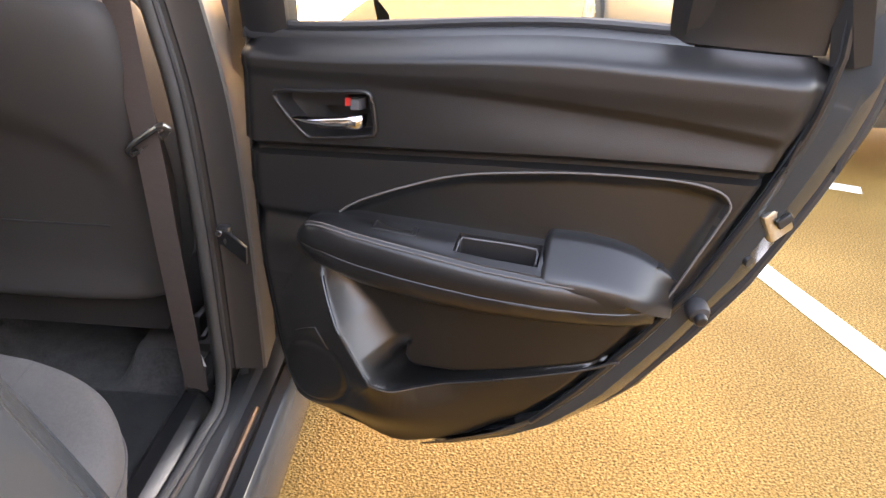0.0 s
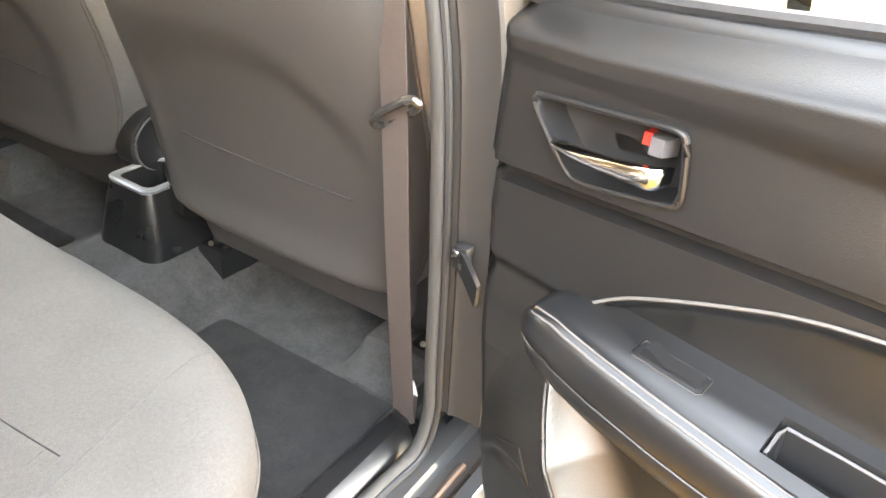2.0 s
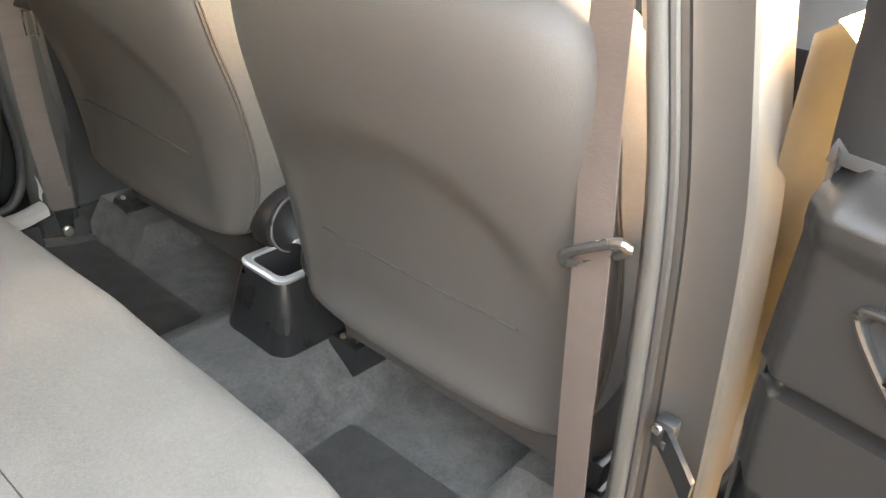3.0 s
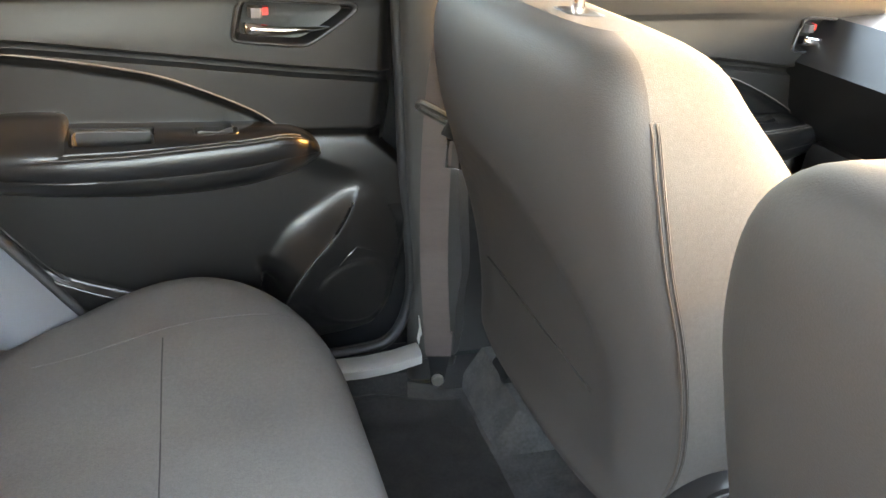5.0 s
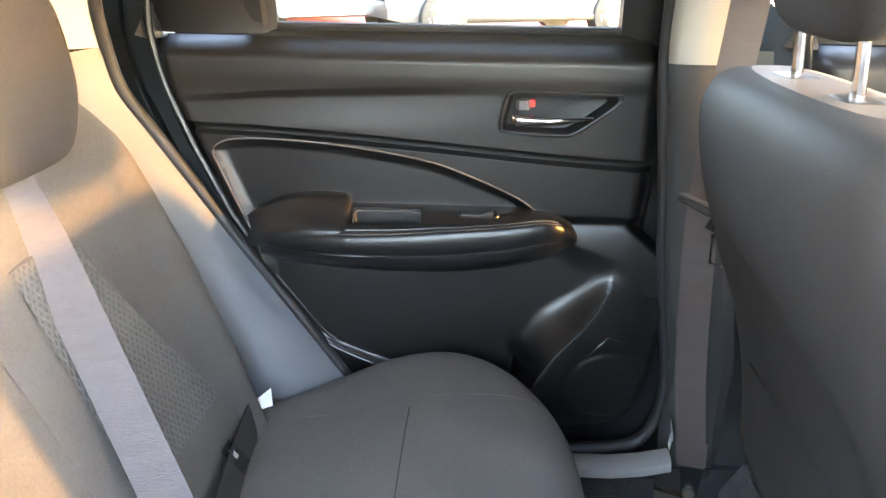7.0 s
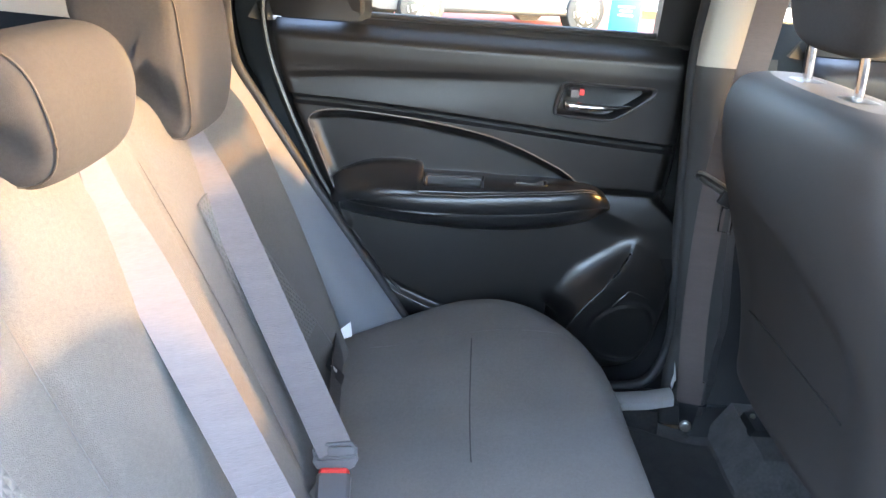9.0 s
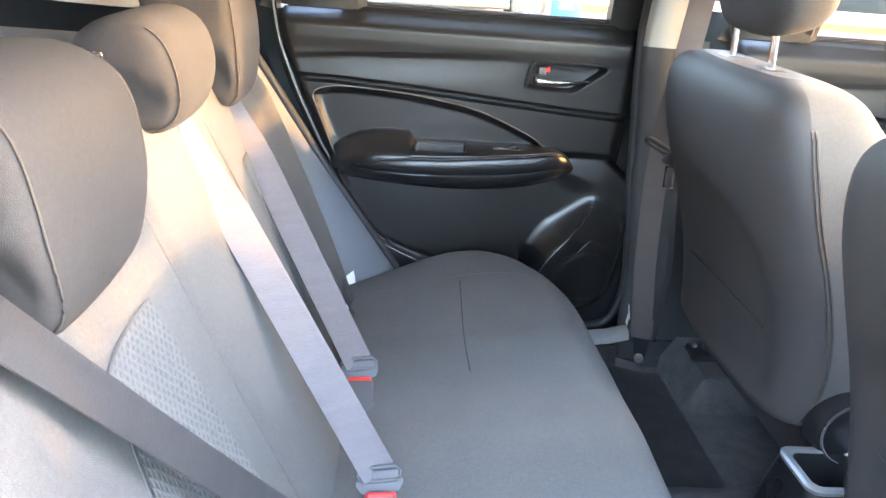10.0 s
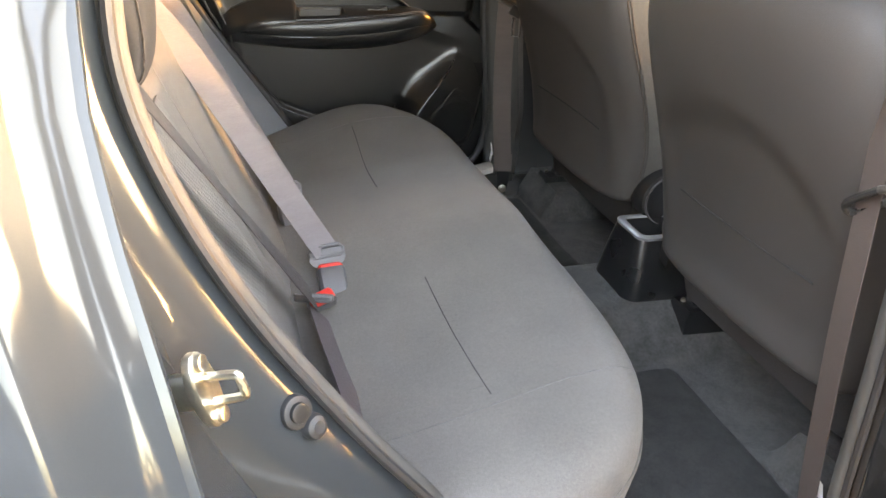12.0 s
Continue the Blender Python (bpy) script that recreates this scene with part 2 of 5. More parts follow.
def smooth_line(pts, n=6, closed=False):
    """A Catmull-Rom line through points, n steps between two."""
    P = [Vector(p) for p in pts]
    if not closed:
        P = [2 * P[0] - P[1]] + P + [2 * P[-1] - P[-2]]
    out, m = [], len(P)
    spans = range(m) if closed else range(1, m - 2)
    for i in spans:
        a, b, c, d = (P[(i + k) % m] for k in (-1, 0, 1, 2))
        for s in range(n):
            t = s / n
            out.append(0.5 * ((2 * b) + (c - a) * t + (2 * a - 5 * b + 4 * c - d) * t * t + (3 * b - a - 3 * c + d) * t ** 3))
    if not closed:
        out.append(P[-2])
    return out


def tube(path, r, n=8, closed=False, flat=1.0, up=(0, 0, 1)):
    path = [Vector(p) for p in path]
    m = len(path)
    rings = []
    for i, p in enumerate(path):
        a, b = (path[(i - 1) % m], path[(i + 1) % m]) if closed else (path[max(0, i - 1)], path[min(m - 1, i + 1)])
        t = (b - a).normalized()
        u = Vector(up) if abs(t.dot(Vector(up))) < 0.95 else Vector((1, 0, 0))
        s = t.cross(u).normalized()
        w = s.cross(t)
        rings.append([p + s * (r * math.cos(2 * math.pi * k / n)) + w * (r * flat * math.sin(2 * math.pi * k / n)) for k in range(n)])
    return quads(rings, close_u=closed, close_v=True, cap=not closed)


def ribbon(path, normals, width, thick=0.0014, widths=None):
    """A flat band: path points, one outward normal each."""
    path = [Vector(p) for p in path]
    rings = []
    for i, p in enumerate(path):
        t = (path[min(len(path) - 1, i + 1)] - path[max(0, i - 1)]).normalized()
        nn = Vector(normals[i]) if len(normals) > 1 else Vector(normals[0])
        s = t.cross(nn).normalized()
        nn = s.cross(t).normalized()
        h = (widths[i] if widths else width) / 2
        e = thick / 2
        rings.append([p + s * h + nn * e, p + s * (h * 0.5) + nn * (e + 0.0004), p - s * (h * 0.5) + nn * (e + 0.0004), p - s * h + nn * e, p - s * h - nn * e, p + s * h - nn * e])
    return loft(rings)


def rbox(c, size, bevel=0.005, m=None, seg=2):
    bm = bmesh.new()
    bmesh.ops.create_cube(bm, size=1)
    bmesh.ops.scale(bm, vec=size, verts=bm.verts)
    if bevel:
        bmesh.ops.bevel(bm, geom=bm.edges[:], offset=bevel, segments=seg, affect="EDGES", profile=0.5)
    if m is not None:
        bm.transform(m)
    bmesh.ops.translate(bm, vec=c, verts=bm.verts)
    return bm


def disc(c, axis, r, depth, n=24, bevel=0.0):
    """A short cylinder about an axis, with a rounded front rim."""
    axis = Vector(axis).normalized()
    s = axis.orthogonal().normalized()
    w = axis.cross(s)
    c = Vector(c)
    b = bevel or depth * 0.2
    prof = [(r, -depth / 2), (r, depth / 2 - b), (r - b * 0.3, depth / 2 - b * 0.3), (r - b, depth / 2), (r * 0.5, depth / 2 + b * 0.1)]
    return loft([[c + axis * h + (s * math.cos(2 * math.pi * k / n) + w * math.sin(2 * math.pi * k / n)) * q for k in range(n)] for q, h in prof])


def pillow(c, half, m=None, e=0.45, nu=28, nv=18, dent=None):
    """A rounded block (superellipsoid) with half sizes; e: 1 is a ball, small is boxy."""
    def pw(a):
        return math.copysign(abs(a) ** e, a)
    rings = []
    for j in range(1, nv):
        ph = -math.pi / 2 + math.pi * j / nv
        ring = []
        for i in range(nu):
            th = 2 * math.pi * i / nu
            p = Vector((half[0] * pw(math.cos(ph)) * pw(math.cos(th)), half[1] * pw(math.cos(ph)) * pw(math.sin(th)), half[2] * pw(math.sin(ph))))
            if dent:
                p = dent(p)
            ring.append(p)
        rings.append(ring)
    bm = loft(rings)
    if m is not None:
        bm.transform(m)
    bmesh.ops.translate(bm, vec=c, verts=bm.verts)
    return bm


def lerp(a, b, t):
    return a + (b - a) * t


def table(x, rows):
    """Linear look-up in rows of (x, y), ascending x."""
    if x <= rows[0][0]:
        return rows[0][1]
    for (a, p), (b, q) in zip(rows, rows[1:]):
        if x <= b:
            return lerp(p, q, (x - a) / (b - a))
    return rows[-1][1]


def step(a, b, x):
    t = min(1, max(0, (x - a) / (b - a)))
    return t * t * (3 - 2 * t)


# ---------------------------------------------------------------- ground and surroundings
ground = tagged(part("ground", quads([[(x, y, 0) for y in (-60, -8, 0, 8, 60)] for x in (-60, -8, 0, 8, 60)]), M_GROUND), "sunlit buff asphalt car park with coarse stone chips", "ground", kind="structure")


def road_line(a, b, w):
    a, b = Vector((*a, 0.003)), Vector((*b, 0.003))
    s = Vector((-(b - a).y, (b - a).x, 0)).normalized() * w / 2
    rows = []
    rng = random.Random(3)
    n = 60
    for i in range(n + 1):
        p = a.lerp(b, i / n)
        j = [rng.uniform(-0.004, 0.004) for _ in range(2)]
        rows.append([p + s * (1 + j[0] / w), p + s * (1 + j[0] / w) + Vector((0, 0, 0.001)), p - s * (1 + j[1] / w) + Vector((0, 0, 0.001)), p - s * (1 + j[1] / w)])
    return tagged(part("road_marking", quads(rows), M_LINE), "worn white painted parking bay line on asphalt", "road marking", kind="structure")


road_line((3.45, -1.92), (-3.0, -3.35), 0.1)
road_line((3.35, -3.05), (3.9, -1.6), 0.12)


def far_car(name, x0, y0, heading, paint, label, tail):
    """A parked car some metres off: body, glasshouse, two near wheels with spokes."""
    m = pose(x0, y0, 0, 0, 0, heading)
    car = thing(name, (x0, y0, 0), label, "car")
    prof = [(-2.15, 0.55, 0.45), (-2.1, 0.85, 0.3), (-1.9, 1.0, 0.26), (-1.0, 1.03, 0.24), (0.6, 1.02, 0.24), (1.5, 0.95, 0.25), (2.05, 0.82, 0.28), (2.2, 0.6, 0.42)]
    rings = []
    for x, zt, zb in prof:
        hw = 0.88 - 0.12 * abs(x / 2.2) ** 4
        rings.append([m @ Vector(p) for p in ((x, -hw + 0.05, zb), (x, -hw, zb + 0.12), (x, -hw, lerp(zb, zt, 0.7)), (x, -hw + 0.06, zt), (x, hw - 0.06, zt), (x, hw, lerp(zb, zt, 0.7)), (x, hw, zb + 0.12), (x, hw - 0.05, zb))])
    part("body", loft(rings), paint, car)
    g = [[m @ Vector(p) for p in ((x, -w, z0), (x, -w + 0.14, z1), (x, w - 0.14, z1), (x, w, z0))] for x, z0, z1, w in ((-1.95, 0.98, 1.0, 0.76), (-1.5, 1.02, 1.45, 0.8), (0.1, 1.02, 1.52, 0.8), (0.5, 1.0, 1.46, 0.8), (1.25, 0.96, 0.99, 0.78))]
    part("glasshouse", loft(g), M_BLACK, car, "dark tinted windows")
    for wx in (-1.35, 1.3):
        for sy in (-1, 1):
            c = m @ Vector((wx, sy * 0.8, 0.33))
            ax = m.to_3x3() @ Vector((0, sy, 0))
            wheel = part("wheel", disc(c, ax, 0.335, 0.22, 32, 0.04), M_TYRE, car)
            part("rim", disc(c + ax * 0.09, ax, 0.235, 0.06, 28, 0.02), M_BLACK, wheel)
            for k in range(7):
                r = Matrix.Rotation(2 * math.pi * k / 7, 3, ax)
                up = r @ Vector((0, 0, 1))
                sd = up.cross(ax)
                a, b = c + ax * 0.128 + up * 0.03, c + ax * 0.118 + up * 0.228
                part("spoke", loft([[a + sd * 0.03, a - sd * 0.03, a - sd * 0.03 - ax * 0.02, a + sd * 0.03 - ax * 0.02], [b + sd * 0.045, b - sd * 0.045, b - sd * 0.045 - ax * 0.02, b + sd * 0.045 - ax * 0.02]]), M_SILVER, wheel)
    for sy in (-1, 1):
        part("tail_light", rbox((0, 0, 0), (0.08, 0.3, 0.12), 0.02, m @ Matrix.Translation((-2.1, sy * 0.68, 0.83))), M_RED if tail else M_SILVER, car, "red tail light" if tail else "clear lamp")
        part("lamp", rbox((0, 0, 0), (0.12, 0.34, 0.12), 0.03, m @ Matrix.Translation((2.08, sy * 0.62, 0.7))), M_CHROME, car, "clear headlight")
    part("sill", rbox((0, 0, 0), (2.2, 0.05, 0.1), 0.02, m @ Matrix.Translation((0, -0.86, 0.3))), M_BLACK, car)
    part("bumper_insert", rbox((0, 0, 0), (0.06, 1.2, 0.14), 0.02, m @ Matrix.Translation((2.17, 0, 0.5))), M_BLACK, car)
    return car


far_car("parked_suv", 0.75, 11.5, 26, M_CARGREY, "grey parked car with silver alloy wheels on the tarmac", True)
far_car("parked_car", -2.5, 12.4, 118, M_CARWHITE, "pale silver parked car beside the grey one", True)
far_car("parked_estate", -0.6, -5.4, 176, M_CARGREY, "blue grey parked car in the bay behind the open door", False)
far_car("parked_hatchback", 5.6, -3.2, 186, M_CARGREY, "dark grey parked car with chrome headlights", False)
tagged(part("paving_strip", rbox((0, 13.2, 0.012), (40, 3.6, 0.02), 0.004), M_REDPAVE), "strip of red block paving along the showroom", "pavement", kind="structure")
building = thing("showroom", (0, 18, 0), "pale clad showroom building with dark windows", "building")
part("wall", rbox((0, 18, 2.4), (44, 0.3, 4.8), 0.02), M_WALL, building)
for k in range(8):
    w = part("window", rbox((-17.5 + 5 * k, 17.83, 1.6), (3.6, 0.06, 2.6), 0.01), M_PAINT, building, "dark glazed shop window")
    part("frame", rbox((-17.5 + 5 * k, 17.79, 1.6), (0.08, 0.05, 2.6), 0.01), M_GREY, w)
part("roof", rbox((0, 18.1, 4.9), (44.4, 0.9, 0.25), 0.02), M_GREY, building)
board = thing("sign_board", (2.9, 11.3, 0), "small bright blue sign board standing on the tarmac", "sign")
part("panel", rbox((2.9, 11.3, 0.42), (0.46, 0.05, 0.84), 0.01), M_BLUE, board)
part("emblem", disc((2.9, 11.272, 0.62), (0, -1, 0), 0.07, 0.006), M_PAPER, board, "white round mark")
for k, w in enumerate((0.24, 0.18, 0.22)):
    part("bar", rbox((2.9, 11.273, 0.44 - 0.06 * k), (w, 0.005, 0.022), 0), M_PAPER, board, "white bar of unreadable writing")


# Added wall, out of view, that holds rear sky light off door and seats.
tagged(part("sky_blocker", rbox((-5.2, -2, 1.5), (0.3, 26, 3.0), 0.02), M_DARKWALL), "unseen plain dark wall added behind the car to block sky light", "wall", kind="structure")


def hedge():
    rng = random.Random(11)
    bm = bmesh.new()
    for _ in range(5200):
        c = Vector((rng.uniform(-2, 16), -9.5 + rng.gauss(0, 0.5), abs(rng.gauss(0.9, 0.55))))
        n = Vector((rng.uniform(-1, 1), rng.uniform(-1, 1), rng.uniform(-0.4, 1))).normalized()
        s = n.orthogonal().normalized() * rng.uniform(0.06, 0.13)
        t = n.cross(s) * 0.6
        bm.faces.new([bm.verts.new(p) for p in (c + s, c + t, c - s, c - t)])
    return bm


tagged(part("hedge", hedge(), M_LEAF), "clipped green hedge along the car park edge", "hedge", kind="stuff")

# ---------------------------------------------------------------- car body
body = thing("hatchback", (0.4, 0, 0.2), "dark grey hatchback body shell with its rear door open", "car")

# Curves of the door opening (x, half width, z), rear edge upwards and B-pillar.
SEAL_C = {-1: [(0.33, 0.655, 0.42), (0.262, 0.655, 0.53), (0.205, 0.655, 0.605), (0.155, 0.652, 0.675), (0.103, 0.648, 0.755), (0.059, 0.643, 0.84), (0.030, 0.636, 0.92), (0.022, 0.625, 0.985), (0.030, 0.606, 1.06), (0.06, 0.575, 1.16), (0.115, 0.535, 1.26), (0.24, 0.505, 1.335)],
          1: [(0.32, 0.66, 0.40), (0.262, 0.66, 0.478), (0.19, 0.66, 0.58), (0.105, 0.66, 0.70), (0.05, 0.655, 0.785), (0.0, 0.648, 0.865), (-0.035, 0.64, 0.925), (-0.045, 0.63, 0.985), (-0.04, 0.606, 1.06), (-0.01, 0.575, 1.16), (0.06, 0.535, 1.26), (0.2, 0.505, 1.335)]}
SEAL_B = {-1: [(0.772, 0.672, 0.395), (0.770, 0.668, 0.47), (0.766, 0.656, 0.65), (0.762, 0.636, 0.84), (0.757, 0.606, 0.98), (0.752, 0.575, 1.1), (0.745, 0.54, 1.22), (0.73, 0.51, 1.32)],
          1: [(0.782, 0.672, 0.42), (0.782, 0.668, 0.5), (0.758, 0.656, 0.65), (0.738, 0.646, 0.82), (0.718, 0.63, 0.98), (0.71, 0.59, 1.1), (0.705, 0.55, 1.22), (0.70, 0.515, 1.32)]}
SEAL_S = {-1: [(0.755, 0.668, 0.335), (0.70, 0.66, 0.322), (0.55, 0.652, 0.322), (0.42, 0.652, 0.345)],
          1: [(0.755, 0.668, 0.36), (0.70, 0.662, 0.345), (0.55, 0.655, 0.345), (0.42, 0.655, 0.36)]}


def side(points, s):
    return [(x, s * y, z) for x, y, z in points]


def seal_loop(s):
    return side(SEAL_B[s][::-1] + SEAL_S[s] + SEAL_C[s], s)


def offset_sheet(s, curves, rows):
    """A sheet that runs along a curve; each row of offsets is (dx, dy outward, dz)."""
    line = smooth_line(side(curves, s), 5)
    return quads([[p + Vector((dx, s * dy, dz)) for p in line] for dx, dy, dz in rows])


def fold_x(z, s):
    """The front edge of the rear quarter panel."""
    return table(z, [(0.36, 0.27), (0.47, 0.20), (0.6, 0.125), (0.716, 0.07), (0.825, 0.047), (0.895, 0.031), (0.957, 0.021), (1.01, 0.019), (1.08, 0.031), (1.16, 0.068), (1.26, 0.14), (1.36, 0.255)]) - (0.04 if s > 0 else 0)


def panel_y(z):
    return table(z, [(0.36, 0.83), (0.5, 0.855), (0.6, 0.868), (0.68, 0.87), (0.74, 0.86), (0.80, 0.838), (0.9, 0.797), (0.96, 0.772), (1.03, 0.742), (1.1, 0.70), (1.2, 0.645), (1.36, 0.56)])


for s in (-1, 1):
    line = smooth_line(seal_loop(s), 5)
    part("door_seal", tube(line, 0.0095, 12, up=(0, 1, 0)), M_SEAL if s < 0 else M_RUBBER, body, "grey flocked weatherstrip round the door opening")
    part("seal_lip", tube([Vector(p) + Vector((0, s * 0.011, 0)) for p in line], 0.005, 8, up=(0, 1, 0)), M_RUBBER, body, "black rubber seal lip")
    # C-pillar jamb: flat flange beside the seal, recessed channel, then the outer fold
    rows = []
    for p in smooth_line(side(SEAL_C[s], s), 5):
        fx, fy = fold_x(p.z, s), panel_y(p.z) - 0.017
        y = abs(p.y)
        deep = min(p.x - 0.046, fx - 0.022)
        rows.append([Vector((a, s * b, c)) for a, b, c in ((p.x - 0.004, y, p.z - 0.004), (p.x - 0.009, y + 0.010, p.z - 0.005), (p.x - 0.032, y + 0.029, p.z - 0.008), (p.x - 0.039, y + 0.036, p.z - 0.01), (lerp(p.x, deep, 0.95), y + 0.05, p.z - 0.012), (deep, y + 0.075, p.z - 0.012), (deep + 0.001, lerp(y + 0.07, fy, 0.6), p.z - 0.01), (lerp(deep, fx, 0.3), fy - 0.016, p.z - 0.006), (lerp(deep, fx, 0.85), fy - 0.005, p.z - 0.002), (fx, fy, p.z), (fx - 0.001, fy + 0.004, p.z), (fx - 0.01, fy + 0.006, p.z))])
    part("rear_jamb", quads(rows), M_PAINT, body, "painted door jamb with folded edge")
    part("pillar_jamb", offset_sheet(s, SEAL_B[s], [(0.004, -0.004, 0), (0.010, 0.010, 0), (0.012, 0.018, 0), (0.009, 0.022, 0), (0.013, 0.03, 0), (0.015, 0.066, 0), (0.019, 0.0695, 0), (0.024, 0.070, 0), (0.06, 0.067, 0), (0.12, 0.062, 0)]), M_JAMB, body, "painted B-pillar jamb")
    # sill: scuff plate inside, painted step outside, rocker below
    xs = [0.30, 0.36, 0.42, 0.5, 0.6, 0.7, 0.78, 0.88, 1.1, 1.6]
    prof = [(0.575, 0.275), (0.585, 0.318), (0.60, 0.336), (0.625, 0.338), (0.642, 0.328), (0.648, 0.318)]
    # the far plate's colour carries reflected light; the near one stays black
    part("scuff_plate", quads([[(x, s * y, z + (0.006 + 0.018 * step(0.72, 0.795, x) if s > 0 else 0) + 0.05 * step(0.42, 0.3, x)) for y, z in (prof if s < 0 else [(0.604, 0.32), (0.608, 0.333), (0.616, 0.338), (0.632, 0.339), (0.646, 0.336)])] for x in (xs if s < 0 else xs[:6] + [0.75, 0.795])]), M_LITSILL if s > 0 else M_PLASTIC2, body, "scuff plate, pale from reflected light put into its colour" if s > 0 else "black plastic scuff plate")
    part("carpet_edge", quads([[(x, s * y, z) for y, z in ((0.56, 0.262), (0.592 if s > 0 else 0.59, 0.28), (0.602, 0.32 if s > 0 else 0.33), (0.608 if s > 0 else 0.606, 0.326 if s > 0 else 0.334))] for x in (xs if s < 0 else xs[:6] + [0.77])]), M_MAT, body, "dark carpet turned up at the sill")
    prof = [(0.65, 0.318), (0.665, 0.316), (0.69, 0.313), (0.70, 0.30), (0.728, 0.297), (0.742, 0.315), (0.762, 0.318), (0.778, 0.30), (0.79, 0.24), (0.77, 0.17), (0.6, 0.16)]
    part("sill", quads([[(x, s * y, z + 0.06 * step(0.42, 0.28, x)) for y, z in prof] for x in xs]), M_PAINT, body, "painted door sill step")
    part("rocker_seal", tube([(x, s * 0.72, 0.303) for x in (0.4, 0.6, 0.8)], 0.006), M_RUBBER, body)
    # inner C trim: follows the rear seal inboard, lower grey, upper pale
    low = [(-0.002, -0.004, 0), (-0.012, -0.02, 0.0), (-0.035, -0.045, -0.004), (-0.065, -0.065, -0.012), (-0.10, -0.075, -0.03), (-0.16, -0.08, -0.06)]
    part("quarter_trim", offset_sheet(s, SEAL_C[s][:8], low), M_TRIM, body, "grey plastic quarter trim beside the backrest")
    part("upper_trim", offset_sheet(s, SEAL_C[s][7:], [(-0.002, -0.004, 0), (-0.03, -0.03, 0), (-0.10, -0.05, 0), (-0.22, -0.05, 0), (-0.5, 0.0, 0)]), M_BEIGE, body, "pale C-pillar trim")
    # B-pillar inner trim: dark below the waist, pale above
    def btrim(curve, inset):
        rows = []
        for dx, dy in ((0.0, -0.004), (0.004, -0.012 - inset), (0.012, -0.018 - inset), (0.05, -0.021 - inset), (0.085, -0.018 - inset), (0.11, 0.01)):
            rows.append((dx, dy, 0))
        return offset_sheet(s, curve, rows)
    low = [(0.79, 0.672, 0.27)] + SEAL_B[s][:5]
    part("pillar_trim", btrim(low, 0.0), M_PILLAR, body, "dark lower B-pillar trim")
    part("pillar_upper", btrim(SEAL_B[s][4:], 0.003), M_PILLARUP, body, "grey upper B-pillar trim")
    # outer quarter panel
    rows = []
    for z in [0.36 + 0.04 * k for k in range(26)]:
        xf, y = fold_x(z, s), panel_y(z)
        haunch = table(z, [(0.5, 0.02), (0.7, 0.028), (0.8, 0.036), (0.9, 0.04), (1.0, 0.032), (1.15, 0.015), (1.36, 0.0)])
        rows.append([(lerp(xf - 0.006, -1.0, t), s * (y - 0.0125 * (1 - step(-0.02, 0.022, t)) / 0.72 + haunch * step(0.016, 0.052, t) - 0.06 * step(0.5, 1, t)), z) for t in (0, 0.004, 0.008, 0.013, 0.018, 0.024, 0.03, 0.036, 0.042, 0.047, 0.051, 0.055, 0.065, 0.1, 0.15, 0.2, 0.3, 0.42, 0.6, 0.8, 1)])
    part("quarter_panel", quads(rows), M_PAINT, body, "glossy dark grey rear quarter panel")
    # front door skin and roof rail
    part("front_door_skin", quads([[(x, s * y, z) for x in (0.86, 1.2, 1.7)] for y, z in ((0.70, 1.0), (0.80, 0.92), (0.84, 0.75), (0.84, 0.5), (0.8, 0.32))]), M_PAINT, body)
    part("roof_rail", tube([(-0.75, s * 0.52, 1.30), (-0.3, s * 0.53, 1.385), (0.3, s * 0.54, 1.40), (0.9, s * 0.54, 1.39), (1.25, s * 0.53, 1.36), (1.6, s * 0.57, 1.18), (1.98, s * 0.64, 0.98)], 0.045, 10), M_BEIGE, body, "pale roof rail and windscreen pillar trim")

part("roof", loft([[(x, -0.57, z - 0.02), (x, -0.4, z + 0.03), (x, 0, z + 0.045), (x, 0.4, z + 0.03), (x, 0.57, z - 0.02), (x, 0.4, z + 0.0), (x, 0, z + 0.012), (x, -0.4, z + 0.0)] for x, z in ((-0.8, 1.32), (-0.4, 1.39), (0.2, 1.42), (0.8, 1.415), (1.27, 1.375))]), M_LINER, body, "pale fabric headliner")
part("windscreen", quads([[(x, y, z - 0.03 * (y / 0.55) ** 2) for y in (-0.56, -0.3, 0, 0.3, 0.56)] for x, z in ((1.28, 1.385), (1.98, 0.99))]), M_SCREEN, body, "clear windscreen").visible_shadow = False
part("rear_screen", quads([[(x, y, z) for y in (-0.5, 0, 0.5)] for x, z in ((-0.8, 1.31), (-1.0, 0.98))]), M_GLASS, body, "clear rear window")
part("tailgate", loft([[(-1.0, -0.75, z), (-1.0, 0.75, z), (-0.94, 0.75, z), (-0.94, -0.75, z)] for z in (0.4, 0.97)]), M_BEIGE, body, "pale tailgate lining")
part("parcel_shelf", rbox((-0.55, 0, 0.93), (0.78, 1.08, 0.025), 0.006), M_GREY, body, "grey parcel shelf")
part("bonnet", quads([[(x, y, z - 0.1 * (y / 0.75) ** 4) for y in (-0.75, -0.4, 0, 0.4, 0.75)] for x, z in ((1.99, 0.98), (2.3, 0.95), (2.7, 0.86), (2.85, 0.75), (2.88, 0.4))]), M_PAINT, body, "grey bonnet")
part("bulkhead", rbox((1.95, 0, 0.6), (0.06, 1.5, 0.72), 0.01), M_BLACK, body)
part("underbody", rbox((0.45, 0, 0.21), (3.0, 1.25, 0.03), 0.01), M_BLACK, body)
dash = thing("dashboard", (1.7, 0, 0.6), "dark grey moulded dashboard under the windscreen", "dashboard")
